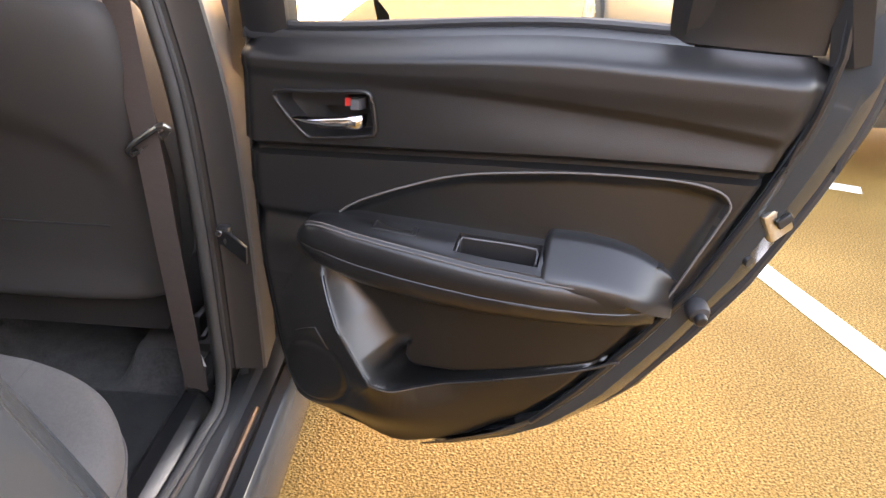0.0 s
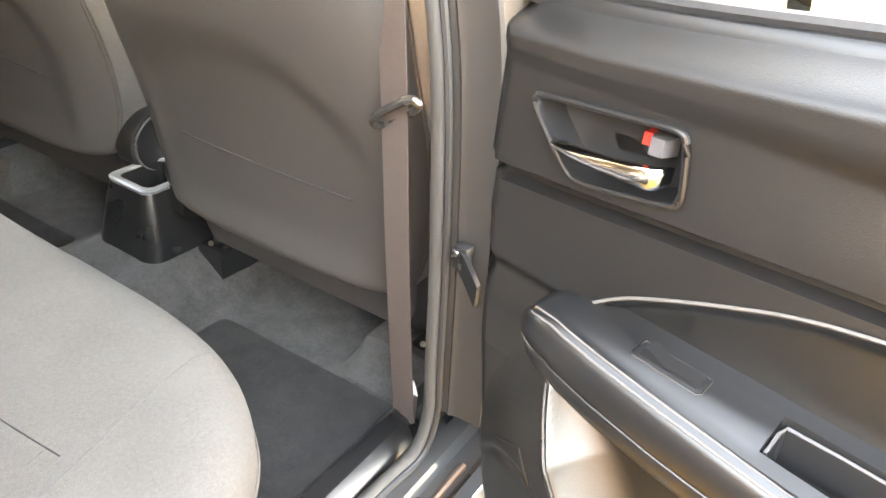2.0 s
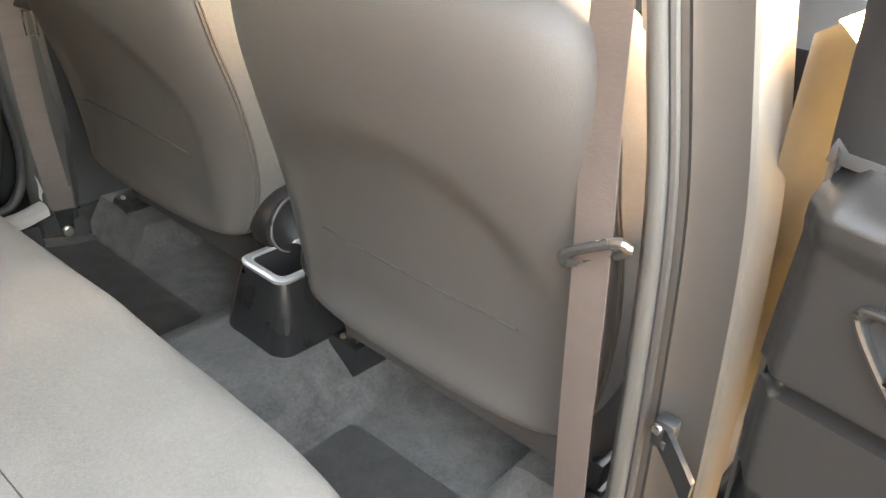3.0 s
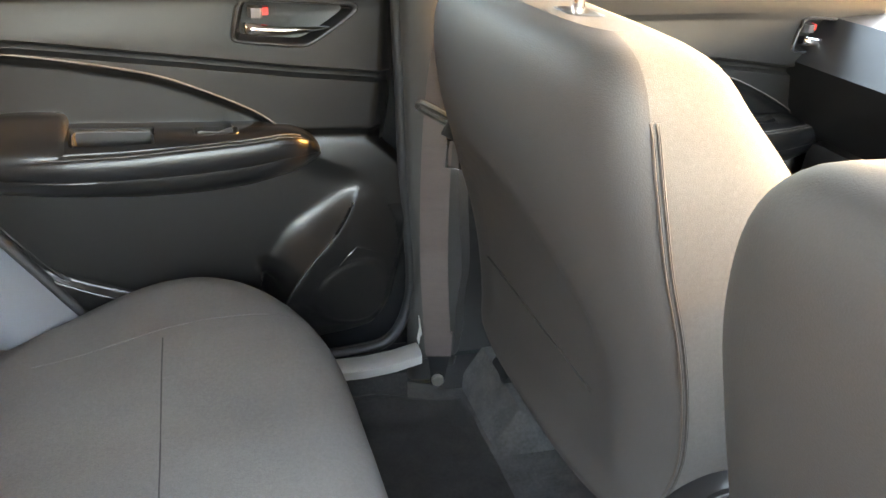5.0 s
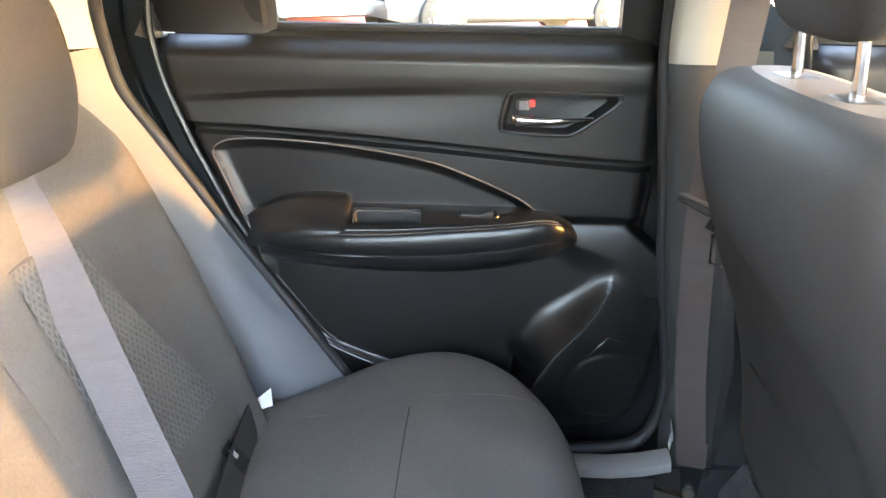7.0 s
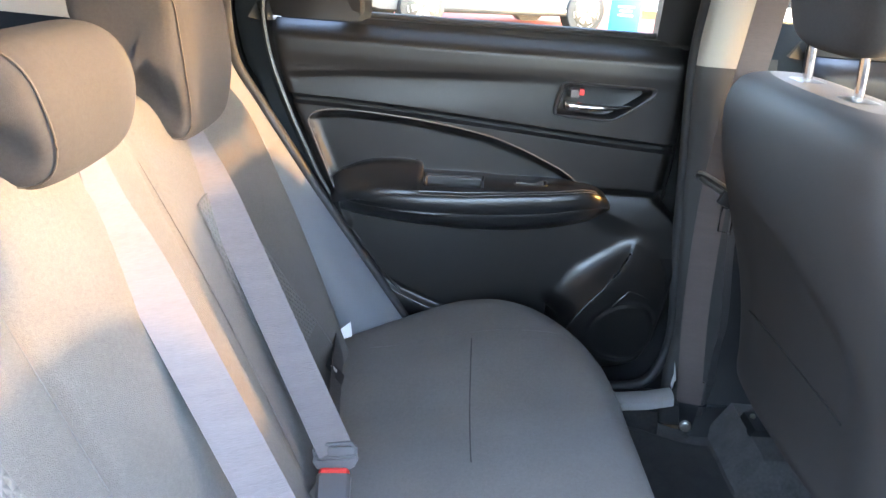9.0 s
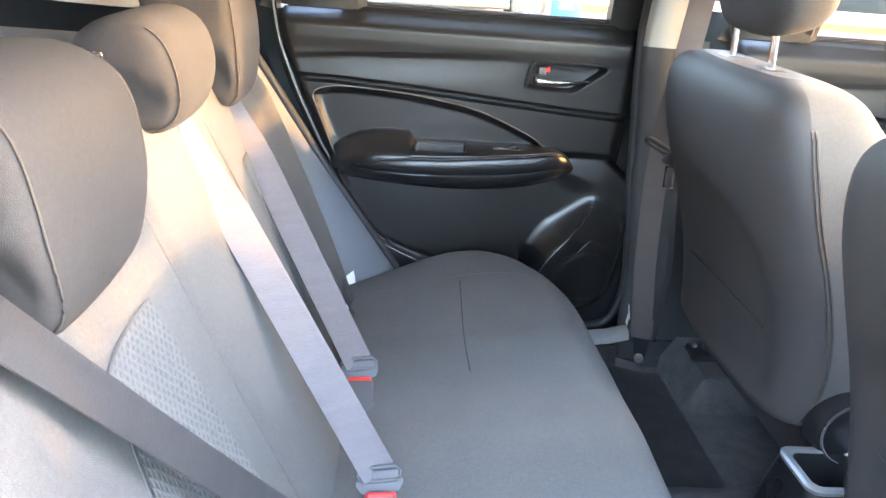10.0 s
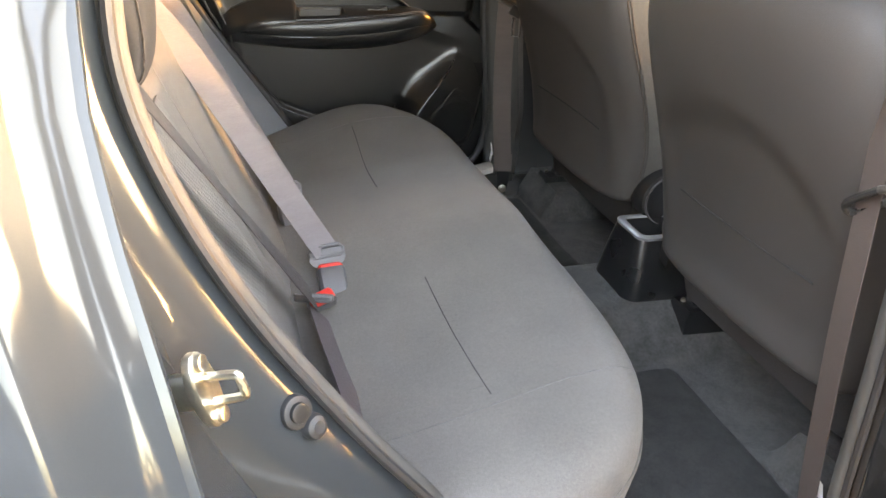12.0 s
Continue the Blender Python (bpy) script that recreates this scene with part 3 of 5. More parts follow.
part("top_pad", loft([[(1.46, y, 0.78), (1.44, y, 0.86), (1.5, y, 0.935), (1.7, y, 0.955), (1.96, y, 0.945), (1.96, y, 0.6), (1.6, y, 0.6)] for y in (-0.68, -0.3, 0.1, 0.4, 0.68)]), M_PLASTIC, dash)
part("glove_box", rbox((1.55, 0.4, 0.62), (0.16, 0.42, 0.24), 0.03), M_PLASTIC2, dash)


def carpet_height(x, y):
    h = 0.268 + 0.075 * (1 - step(0.07, 0.21, abs(y)))                     # tunnel
    h = max(h, 0.268 + 0.07 * step(0.88, 0.92, x) * step(1.12, 1.06, x) * step(0.43, 0.47, abs(y)))   # pedestal under each outer seat rail
    h += 0.03 * step(0.52, 0.6, abs(y)) * step(0.85, 0.7, x)
    return h + 0.0025 * noise.noise(Vector((x * 14, y * 14, 0))) + 0.0012 * noise.noise(Vector((x * 45, y * 45, 3)))


part("carpet", quads([[(0.2 + 1.75 * i / 90, -0.64 + 1.28 * j / 80, carpet_height(0.2 + 1.75 * i / 90, -0.64 + 1.28 * j / 80)) for j in range(81)] for i in range(91)]), M_CARPET, body, "dark grey felt floor carpet over the tunnel")
for s in (-1, 1):
    rows = []
    for i in range(37):
        x = 0.40 + 0.475 * i / 36
        rows.append([(x, s * (0.195 + 0.40 * j / 28), carpet_height(x, s * (0.195 + 0.40 * j / 28)) + 0.007 - 0.008 * (i in (0, 36) or j in (0, 28))) for j in range(29)])
    mat_ob = thing("floor_mat", (0.65, s * 0.39, 0.268), "black carpet mat lying in the rear footwell", "floor mat", "floor mats")
    part("carpet_pad", quads(rows), M_MAT, mat_ob)

for s in (-1, 1):
    for wx in (-0.62, 1.83):
        c = Vector((wx, s * 0.72, 0.295))
        wheel = part("wheel", disc(c, (0, s, 0), 0.295, 0.19, 32, 0.04), M_TYRE, body, "black tyre")
        part("rim", disc(c + Vector((0, s * 0.085, 0)), (0, s, 0), 0.2, 0.05, 24, 0.02), M_SILVER, wheel, "silver wheel rim")
part("door_shell", quads([[(x, 0.725 - 0.02 * (z > 0.9), z) for x in (lo, lerp(lo, 0.9, 0.5), 0.9)] for z, lo in ((0.29, 0.25), (0.42, 0.2), (0.53, 0.1), (0.7, -0.02), (0.85, -0.1), (0.99, -0.14))]), M_BLACK, body, "dark inner door shell")

for s in (-1, 1):
    part("front_door_inner", quads([[(x, s * y, z) for x in (0.84, 1.2, 1.6, 1.94)] for y, z in ((0.62, 0.268), (0.66, 0.3), (0.70, 0.4), (0.70, 0.7), (0.69, 0.99))]), M_PLASTIC, body, "dark front door lining")

# striker, bump stop and plug on the rear jamb
striker = thing("door_striker", (0.062, -0.745, 0.74), "bright zinc door striker bolted to the rear jamb", "door striker")
sm = pose(0.063, -0.726, 0.746, 0, -18, -24)
part("plate", loft([[sm @ Vector((x, 0.0145 * w * math.copysign(abs(math.cos(a)) ** 0.8, math.cos(a)), 0.03 * w * math.sin(a))) for a in [2 * math.pi * k / 28 for k in range(28)]] for x, w in ((-0.03, 0.5), (-0.0045, 0.5), (-0.004, 0.97), (-0.003, 1.0), (0.0025, 1.0), (0.004, 0.94))]), M_STEEL, striker)
part("loop", tube([sm @ Vector(p) for p in smooth_line([(0.0, 0.0, 0.013), (0.006, 0, 0.0105), (0.025, 0, 0.0095), (0.0295, 0, 0.0075), (0.03, 0, 0), (0.0295, 0, -0.0075), (0.025, 0, -0.0095), (0.006, 0, -0.0105), (0.0, 0, -0.013)], 4)], 0.0034, 8), M_STEEL, striker, "rounded wire loop")
for dz in (0.022, -0.022):
    part("screw", disc(sm @ Vector((0.005, 0, dz)), sm.to_3x3() @ Vector((1, 0, 0)), 0.0065, 0.007, 12), M_STEEL, striker)
plug = thing("courtesy_switch", (0.13, -0.67, 0.665), "black rubber courtesy light switch in the jamb", "switch")
pm = Vector((0.5, -0.78, 0.35)).normalized()
part("collar", disc(Vector((0.130, -0.672, 0.672)), pm, 0.015, 0.014, 20), M_RUBBER, plug)
part("screw", disc(Vector((0.133, -0.678, 0.675)), pm, 0.009, 0.008, 14), M_BLACK, plug)
part("button", disc(Vector((0.144, -0.672, 0.655)), pm, 0.0115, 0.022, 16, 0.006), M_RUBBER, plug, "round grey plunger")


# ---------------------------------------------------------------- doors
HINGE, OPEN = Vector((0.6495, -0.6895, 0)), radians(77)
DU, DV = Vector((-math.cos(OPEN), -math.sin(OPEN), 0)), Vector((-math.sin(OPEN), math.cos(OPEN), 0))


def map_right(u, v, z):
    return HINGE + DU * u + DV * v + Vector((0, 0, z - 0.037 * step(0.52, 0.08, u) * step(0.90, 1.0, z)))


def map_left(u, v, z):
    return Vector((0.775 - u * 1.035 + 0.03 * step(0.2, 0.08, u), 0.655 - v, z))


def low_left(u, z):
    """The closed door's pod sits lower and further forward than the open door's."""
    return u - 0.070 * step(0.735, 0.69, z) * step(0.60, 0.30, u), z - 0.034 * step(0.73, 0.686, z) - 0.026 * step(0.60, 0.45, z) - 0.045 * step(0.64, 0.56, z) * step(0.25, 0.33, u)


def map_front(u, v, z):
    return Vector((1.70 - u * 1.05, 0.66 - v, z))


OUT_F = [(0.425, 0.27), (0.432, 0.22), (0.445, 0.175), (0.465, 0.14), (0.50, 0.122), (0.56, 0.108), (0.66, 0.09), (0.8, 0.078), (1.0, 0.076)]
OUT_R = [(0.425, 0.33), (0.432, 0.36), (0.45, 0.41), (0.49, 0.47), (0.56, 0.53), (0.645, 0.592), (0.73, 0.645), (0.84, 0.694), (0.93, 0.727), (1.0, 0.74), (1.05, 0.738)]
INSERT = [(0.2, 0.752), (0.235, 0.778), (0.30, 0.808), (0.37, 0.832), (0.49, 0.851), (0.60, 0.858), (0.65, 0.853), (0.668, 0.838), (0.662, 0.815), (0.64, 0.76), (0.622, 0.715), (0.605, 0.69), (0.57, 0.682)]
# Speaker pod ridge that runs on as the lip of the door pocket, from its top down and rearwards (u, z).
RIDGE = [(0.183, 0.686), (0.201, 0.645), (0.226, 0.599), (0.258, 0.551), (0.278, 0.531), (0.306, 0.524), (0.352, 0.536), (0.418, 0.553), (0.52, 0.586), (0.58, 0.612)]
PODF = [(0.42, 0.18), (0.44, 0.155), (0.5, 0.135), (0.56, 0.125), (0.63, 0.138), (0.685, 0.165), (0.71, 0.185)]
RIDGE_LINE = np.array([(p.x, p.y) for p in smooth_line([(a, b, 0) for a, b in RIDGE], 5)])
RIDGE_H = [(0, 0.006), (0.1, 0.026), (0.2, 0.046), (0.4, 0.052), (0.5, 0.04), (0.6, 0.022), (0.7, 0.012), (0.85, 0.006), (1, 0.002)]


def ridge_at(u, z):
    """Distance to the ridge line (positive towards the pocket) and the place along it, 0 at its top to 1."""
    a, b = RIDGE_LINE[:-1], RIDGE_LINE[1:]
    ab = b - a
    ap = np.array((u, z)) - a
    t = np.clip((ap * ab).sum(1) / (ab * ab).sum(1), 0, 1)
    q = ap - ab * t[:, None]
    dist = np.hypot(q[:, 0], q[:, 1])
    k = int(np.argmin(dist))
    sign = ab[k, 0] * ap[k, 1] - ab[k, 1] * ap[k, 0]
    return (1 if sign > 0 else -1) * float(dist[k]), (k + float(t[k])) / len(ab)


def inside_insert(u, z):
    top = table(u, [(p[0], p[1]) for p in INSERT[:8]])
    rear = table(z, [(0.69, 0.605), (0.715, 0.622), (0.76, 0.64), (0.815, 0.662), (0.838, 0.668)])
    return min(top - z, rear - u)


HANDLE = [(0.120, 0.925), (0.13, 0.929), (0.19, 0.930), (0.24, 0.931), (0.254, 0.929), (0.261, 0.92), (0.268, 0.88), (0.268, 0.868), (0.26, 0.861), (0.21, 0.857), (0.180, 0.856), (0.166, 0.861), (0.145, 0.884), (0.122, 0.914)]


def in_handle(u, z):
    hit, q = False, [(0.2 + (a - 0.2) * 0.94, 0.893 + (b - 0.893) * 0.93) for a, b in HANDLE]
    for (a, b), (c, e) in zip(q, q[1:] + q[:1]):
        if (b > z) != (e > z) and u < a + (c - a) * (z - b) / (e - b):
            hit = not hit
    return hit


def groove_z(u):
    return table(u, [(0.06, 0.821), (0.17, 0.830), (0.33, 0.844), (0.49, 0.857), (0.61, 0.864), (0.72, 0.867)])


def door_relief(u, z):
    v = 0.004 * math.cos((u - 0.38) * 4)
    v += 0.004 * step(0.925, 0.955, z) - 0.038 * step(0.968, 1.006, z) ** 1.3             # waist roll
    # the upper panel overhangs the lower one, and dips again under a soft crease
    g = z - groove_z(u)
    fade = step(0.735, 0.70, u)
    v += (0.009 * step(0.006, 0.016, g) - 0.011 * step(-0.004, 0.001, g) * step(0.015, 0.009, g)) * fade
    cz = table(u, [(0.33, 0.941), (0.49, 0.934), (0.60, 0.929), (0.71, 0.919)])
    v -= 0.006 * step(0.0, -0.014, z - cz) * step(0.87, cz - 0.012, z) * step(0.22, 0.5, u) * step(0.74, 0.68, u)
    d = inside_insert(u, z)
    v -= 0.011 * step(-0.002, 0.016, d) * max(step(0.70, 0.75, z), step(0.16, 0.24, u))
    # speaker pod, its concave scoop and the pocket behind the lip
    if z < 0.74:
        dist, s = ridge_at(u, z)
        h = table(s, RIDGE_H)
        w = table(s, [(0, 0.02), (0.1, 0.032), (0.2, 0.05), (0.33, 0.056), (0.43, 0.04), (0.53, 0.016), (0.65, 0.009), (1, 0.007)])
        if dist > 0:
            r = min(1, dist / w)
            v += h * (1 - r) ** 2 * step(0.72, 0.68, z)
            hole = table(s, [(0.3, 0), (0.42, 0.03), (0.52, 0.038), (0.6, 0.026), (0.7, 0.013), (0.9, 0.006)])
            reach = table(s, [(0.42, 0.075), (0.52, 0.05), (0.6, 0.026), (0.7, 0.014), (1, 0.008)])
            v -= hole * step(0, 0.008, dist) * step(reach, reach * 0.45, dist)
        else:
            h = lerp(h, 0.008 + 0.034 * step(0.46, 0.2, u), step(0.0, -0.04, dist) * step(0.3, 0.42, s))
            ahead = max(0, u - table(z, PODF) + 0.012)
            v += h * lerp(min(1, ahead / max(0.012, ahead - dist)), 1, step(0.2, 0.3, u)) * step(0.71, 0.67, z)
            v -= 0.034 * step(0.27, 0.46, u) * min(1, -dist / 0.10) ** 1.6                 # pocket wall curves under
            ring = math.hypot(u - 0.182, z - 0.525)
            v -= 0.0025 * math.exp(-((ring - 0.05) / 0.004) ** 2)
    v -= 0.032 * step(0.485, 0.425, z) * step(0.44, 0.24, u)                                                     # turned under at the bottom
    fr, rr = table(z, OUT_F), table(z, OUT_R)
    v -= 0.018 * step(fr + 0.02, fr, u) + 0.014 * step(rr - 0.018, rr, u)
    return v


def door(name, mp, label, full=True, ku=0.95, hz=0.011, tilt=0.0, low=None):
    """A car door by a map from (along, inward, up) to the world: moulded panel, armrest, handle, window."""
    base = mp(0.3, -0.06, 0.40)
    def rel(u, z):
        return door_relief(u, z)
    def lo(u, v, z):
        """The panel's own map, with the lower part moved where this door needs it."""
        q = low(u, z) if low else (u, z)
        return mp(q[0], v, q[1])
    def hm(u, v, z):
        """The handle's own frame on the door: width, lift and tilt."""
        return mp(0.19 + (u - 0.19) * ku, v, 0.8935 + (z - 0.8935) * 0.8 + hz + tilt * (u - 0.19))
    def unhm(u, z):
        a = 0.19 + (u - 0.19) / ku
        return a, 0.8935 + (z - hz - tilt * (a - 0.19) - 0.8935) / 0.8
    d = thing(name, base, label, "car door", kind="structure")
    rows = []
    zs = [0.425 + (1.0 - 0.425) * (i / 240) for i in range(241)]
    def bend(z, u):
        """Rows near the groove run along it."""
        return z + (groove_z(u) - 0.848) * step(0.76, 0.82, z) * step(0.95, 0.88, z)
    for z in zs:
        a, b = table(z, OUT_F), table(z, OUT_R)
        row = []
        for u in [lerp(a, b, j / 140) for j in range(141)]:
            zb = bend(z, u)
            row.append(lo(u, rel(u, zb) - (0.032 if 0.84 < zb < 0.96 and in_handle(*unhm(u, zb)) else 0), zb))
        rows.append(row)
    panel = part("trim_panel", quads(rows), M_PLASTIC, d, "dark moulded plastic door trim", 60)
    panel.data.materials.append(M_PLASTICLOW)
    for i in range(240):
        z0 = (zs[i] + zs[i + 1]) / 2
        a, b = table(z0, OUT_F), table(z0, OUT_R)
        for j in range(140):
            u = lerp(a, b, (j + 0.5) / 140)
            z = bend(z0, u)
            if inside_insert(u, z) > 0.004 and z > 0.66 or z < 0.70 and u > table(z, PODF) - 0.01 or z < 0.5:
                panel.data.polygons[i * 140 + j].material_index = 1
    part("insert_seam", tube([mp(u, rel(u, z) + 0.0015, z) for u, z in [(p.x, p.y) for p in smooth_line([(a, b, 0) for a, b in INSERT], 5)]], 0.0015, 6), M_PIPING, panel, "raised edge of the insert")
    # sill ledge, window rubber
    part("waist_ledge", quads([[mp(u, v, z) for u in [0.07 + 0.53 * k / 16 for k in range(17)]] for v, z in ((-0.02, 0.996), (-0.0215, 1.003), (-0.026, 1.008), (-0.032, 1.009), (-0.036, 1.006))]), M_PLASTIC2, panel, "glossy ledge below the window")
    part("window_rubber", tube([mp(0.07 + 0.54 * k / 16, -0.036, 1.013) for k in range(17)], 0.006, 8), M_RUBBER, d, "black window rubber")
    # shell behind the panel: shut face and outer skin
    zz = [0.422] + [0.435 + 0.03 * i for i in range(20)] + [1.05]
    ring0 = [(table(z, OUT_R), z) for z in zz]
    cols = []
    for dv, du, dz in ((-0.012, 0.0, 0.0), (-0.016, 0.012, -0.006), (-0.022, 0.018, -0.008), (-0.026, 0.04, -0.012), (-0.048, 0.062, -0.018), (-0.052, 0.064, -0.02), (-0.075, 0.067, -0.02), (-0.08, 0.078, -0.03), (-0.092, 0.088, -0.034), (-0.1, 0.084, -0.034), (-0.104, 0.03, 0.02)):
        cols.append([mp(u + du * step(0.38, 0.56, z) - 0.0, dv, z + dz * step(0.7, 0.44, z)) for u, z in ring0])
    part("shut_face", quads(cols), M_PAINT, d, "painted rear edge of the door")
    bot = [(0.11, 0.52), (0.125, 0.487), (0.15, 0.456), (0.185, 0.437), (0.24, 0.424), (0.33, 0.42), (0.36, 0.428), (0.41, 0.446)]
    part("lower_edge", quads([[mp(u, dv, z + dz) for u, z in bot] for dv, dz in ((-0.03, 0.006), (-0.04, -0.006), (-0.075, -0.01), (-0.09, -0.018), (-0.1, -0.014), (-0.105, 0.03))]), M_PAINT, d, "painted lower door edge")
    part("outer_skin", quads([[mp(u, -0.105 - 0.02 * math.sin(math.pi * (z - 0.39) / 0.62), z) for u in [lerp(table(z, OUT_F), table(z, OUT_R) + 0.085 * step(0.4, 0.56, z), t) for t in (0, 0.25, 0.5, 0.75, 1)]] for z in zz[:-1] + [0.985]]), M_PAINT, d)
    part("front_edge", quads([[mp(table(z, OUT_F) + du, dv, z) for z in zz[:-1]] for dv, du in ((-0.016, 0.002), (-0.03, -0.008), (-0.07, -0.012), (-0.105, 0.0))]), M_JAMB, d)
    part("weatherstrip", tube([mp(table(z, OUT_R) + 0.066 * step(0.4, 0.56, z), -0.066, z - 0.012) for z in zz[2:]], 0.008, 8), M_RUBBER, d, "black door weatherstrip")
    part("edge_seam", tube([mp(table(z, OUT_R) + 0.006, -0.011, z) for z in zz[3:]], 0.004, 6), M_PLASTIC2, panel)
    # window frame and glass
    def bar(pts, w, dpt):
        pts = smooth_line(pts, 4)
        return quads([[mp(p.x + a * w, p.y + b * dpt, p.z) for p in pts] for a, b in ((-1, -1), (-1, 0.6), (-0.5, 1), (0.5, 1), (1, 0.6), (1, -1))], close_u=True)
    part("front_frame", bar([(0.095, -0.045, 1.0), (0.10, -0.01, 1.12), (0.11, 0.04, 1.25), (0.13, 0.085, 1.345)], 0.03, 0.022), M_BLACK, d, "black window frame upright")
    part("rear_frame", bar([(0.60, -0.045, 1.0), (0.602, -0.01, 1.12), (0.60, 0.04, 1.25), (0.58, 0.08, 1.33)], 0.022, 0.022), M_BLACK, d, "black window divider")
    part("top_frame", tube([mp(u, v, z) for u, v, z in ((0.12, 0.085, 1.345), (0.35, 0.09, 1.36), (0.6, 0.08, 1.33), (0.7, 0.03, 1.22), (0.745, -0.02, 1.1), (0.75, -0.04, 1.0))], 0.03, 8), M_BLACK, d, "black upper window frame")
    part("corner_trim", quads([[mp(u, v + 0.33 * max(0, z - 1.03), z) for u, v in ((ua, -0.028), (ua + 0.02, -0.018), (lerp(ua, ub, 0.5), -0.014), (ub - 0.02, -0.016), (ub, -0.03))] for z, ua, ub in ((1.003, 0.575, 0.742), (1.02, 0.572, 0.745), (1.06, 0.57, 0.742), (1.14, 0.572, 0.715), (1.24, 0.575, 0.665))]), M_PLASTIC, d, "dark corner trim behind the window")
    gl = part("window", quads([[mp(u, v, z) for u in (0.09, 0.35, 0.6)] for v, z in ((-0.042, 1.0), (-0.008, 1.12), (0.04, 1.25), (0.084, 1.35))]), M_GLASS, d, "clear side window pane")
    # armrest: swept section with a pull pocket
    def arm_top(u):
        return table(u, [(0.155, 0.722), (0.165, 0.742), (0.178, 0.754), (0.195, 0.760), (0.22, 0.7605), (0.476, 0.760), (0.62, 0.752)])
    def arm_out(u):
        return table(u, [(0.155, 0.014), (0.162, 0.028), (0.175, 0.043), (0.19, 0.052), (0.22, 0.057), (0.30, 0.06), (0.476, 0.06), (0.56, 0.05), (0.59, 0.034), (0.606, 0.014), (0.615, -0.002)])
    def arm_drop(u):
        return table(u, [(0.2, 0.003), (0.25, 0.010), (0.325, 0.017), (0.404, 0.025), (0.479, 0.028), (0.62, 0.028)])
    us = [0.157, 0.161, 0.167, 0.174, 0.182, 0.191, 0.205, 0.22, 0.25, 0.28, 0.31, 0.34, 0.36, 0.368, 0.372, 0.376, 0.39, 0.41, 0.43, 0.45, 0.462, 0.466, 0.47, 0.476, 0.50, 0.54, 0.57, 0.59, 0.603, 0.611]
    rows = []
    for u in us:
        zt, w = arm_top(u), arm_out(u)
        zb = table(u, [(0.155, 0.716), (0.18, 0.694), (0.243, 0.674), (0.325, 0.663), (0.41, 0.662), (0.5, 0.667), (0.61, 0.677)])
        dr = arm_drop(u)
        ed = zt - dr
        dip = 0.05 * (0.37 < u < 0.468)
        rows.append([mp(u, v, z) for v, z in ((-0.008, zt + 0.001), (0.004, zt), (min(0.009, w * 0.3), zt - 0.001), (min(0.012, w * 0.35), zt - 0.001 - dip), (w * 0.62, zt - dip - dr * 0.4), (w * 0.68, zt - 0.001 - dr * 0.55), (w * 0.84, zt - dr * 0.8), (w * 0.86, ed - 0.0028 + dr * 0.15), (w * 0.89, ed + 0.0012 + dr * 0.1), (w * 0.97, ed - 0.001), (w * 1.02, ed - 0.005), (w * 1.04, lerp(ed, zb, 0.25)), (w * 1.0, lerp(ed, zb, 0.42)), (w * 0.975, lerp(ed, zb, 0.45)), (w * 0.99, lerp(ed, zb, 0.49)), (w * 0.88, lerp(ed, zb, 0.72)), (w * 0.6, lerp(ed, zb, 0.9)), (w * 0.25, lerp(ed, zb, 0.99)), (-0.02, zb - 0.004))])
    arm = part("armrest", quads(rows, cap=True), M_PLASTIC2, d, "padded black armrest with a pull pocket", 40)
    for k, (f, dz) in enumerate(((0.87, 0.0028), (0.975, 0.0005))):
        part("piping", tube([mp(u, arm_out(u) * f, arm_top(u) - arm_drop(u) + dz) for u in us[4:-3]], 0.0011, 6), M_PIPING, arm, "stitched piping along the armrest edge")
    part("under_seam", tube([mp(u, arm_out(u) * 0.985, lerp(arm_top(u) - arm_drop(u), table(u, [(0.155, 0.716), (0.18, 0.694), (0.243, 0.674), (0.325, 0.663), (0.41, 0.662), (0.5, 0.667), (0.61, 0.677)]), 0.455)) for u in us[3:]], 0.0009, 5), M_PLASTICLOW, arm)
    def tray(k, dz):
        return [mp(u, v, arm_top(0.42) - dz - 0.45 * v * (1 if dz < 0.01 else 0)) for u, v in ((0.3725 + k, 0.0135 + k), (0.464 - k, 0.0135 + k), (0.4655 - k, 0.0155 + k), (0.4655 - k, 0.034 - k), (0.464 - k, 0.0365 - k), (0.3725 + k, 0.0365 - k), (0.371 + k, 0.034 - k), (0.371 + k, 0.0155 + k))]
    part("pocket_liner", quads([tray(0, -0.0008), tray(0.0006, 0.004), tray(0.002, 0.03), tray(0.004, 0.047), tray(0.012, 0.0485)], close_v=True), M_PLASTIC2, arm, "black lining of the pull pocket")
    # storage block behind the armrest
    rows = []
    for u, zt, w in ((0.4705, 0.748, 0.049), (0.4715, 0.766, 0.0530), (0.475, 0.7725, 0.055), (0.482, 0.775, 0.0555), (0.52, 0.776, 0.055), (0.55, 0.773, 0.053), (0.575, 0.767, 0.048), (0.595, 0.758, 0.039), (0.61, 0.749, 0.024), (0.622, 0.74, 0.006), (0.63, 0.735, -0.006)):
        rows.append([mp(u, v, z) for v, z in ((-0.014, zt + 0.002), (0.001, zt + 0.001), (w * 0.15, zt - 0.0005), (w * 0.24, zt - 0.004), (w * 0.33, zt - 0.0085), (w * 0.40, zt - 0.0117), (w * 0.78, zt - 0.0288), (w * 0.85, zt - 0.032), (w * 0.93, zt - 0.036), (w * 0.985, zt - 0.041), (w * 1.01, zt - 0.05), (w * 0.97, 0.712), (w * 0.5, 0.70), (-0.014, 0.70))])
    part("rear_block", quads(rows, cap=True), M_PLASTIC2, arm, "block with a flat sloping top behind the armrest", 45)
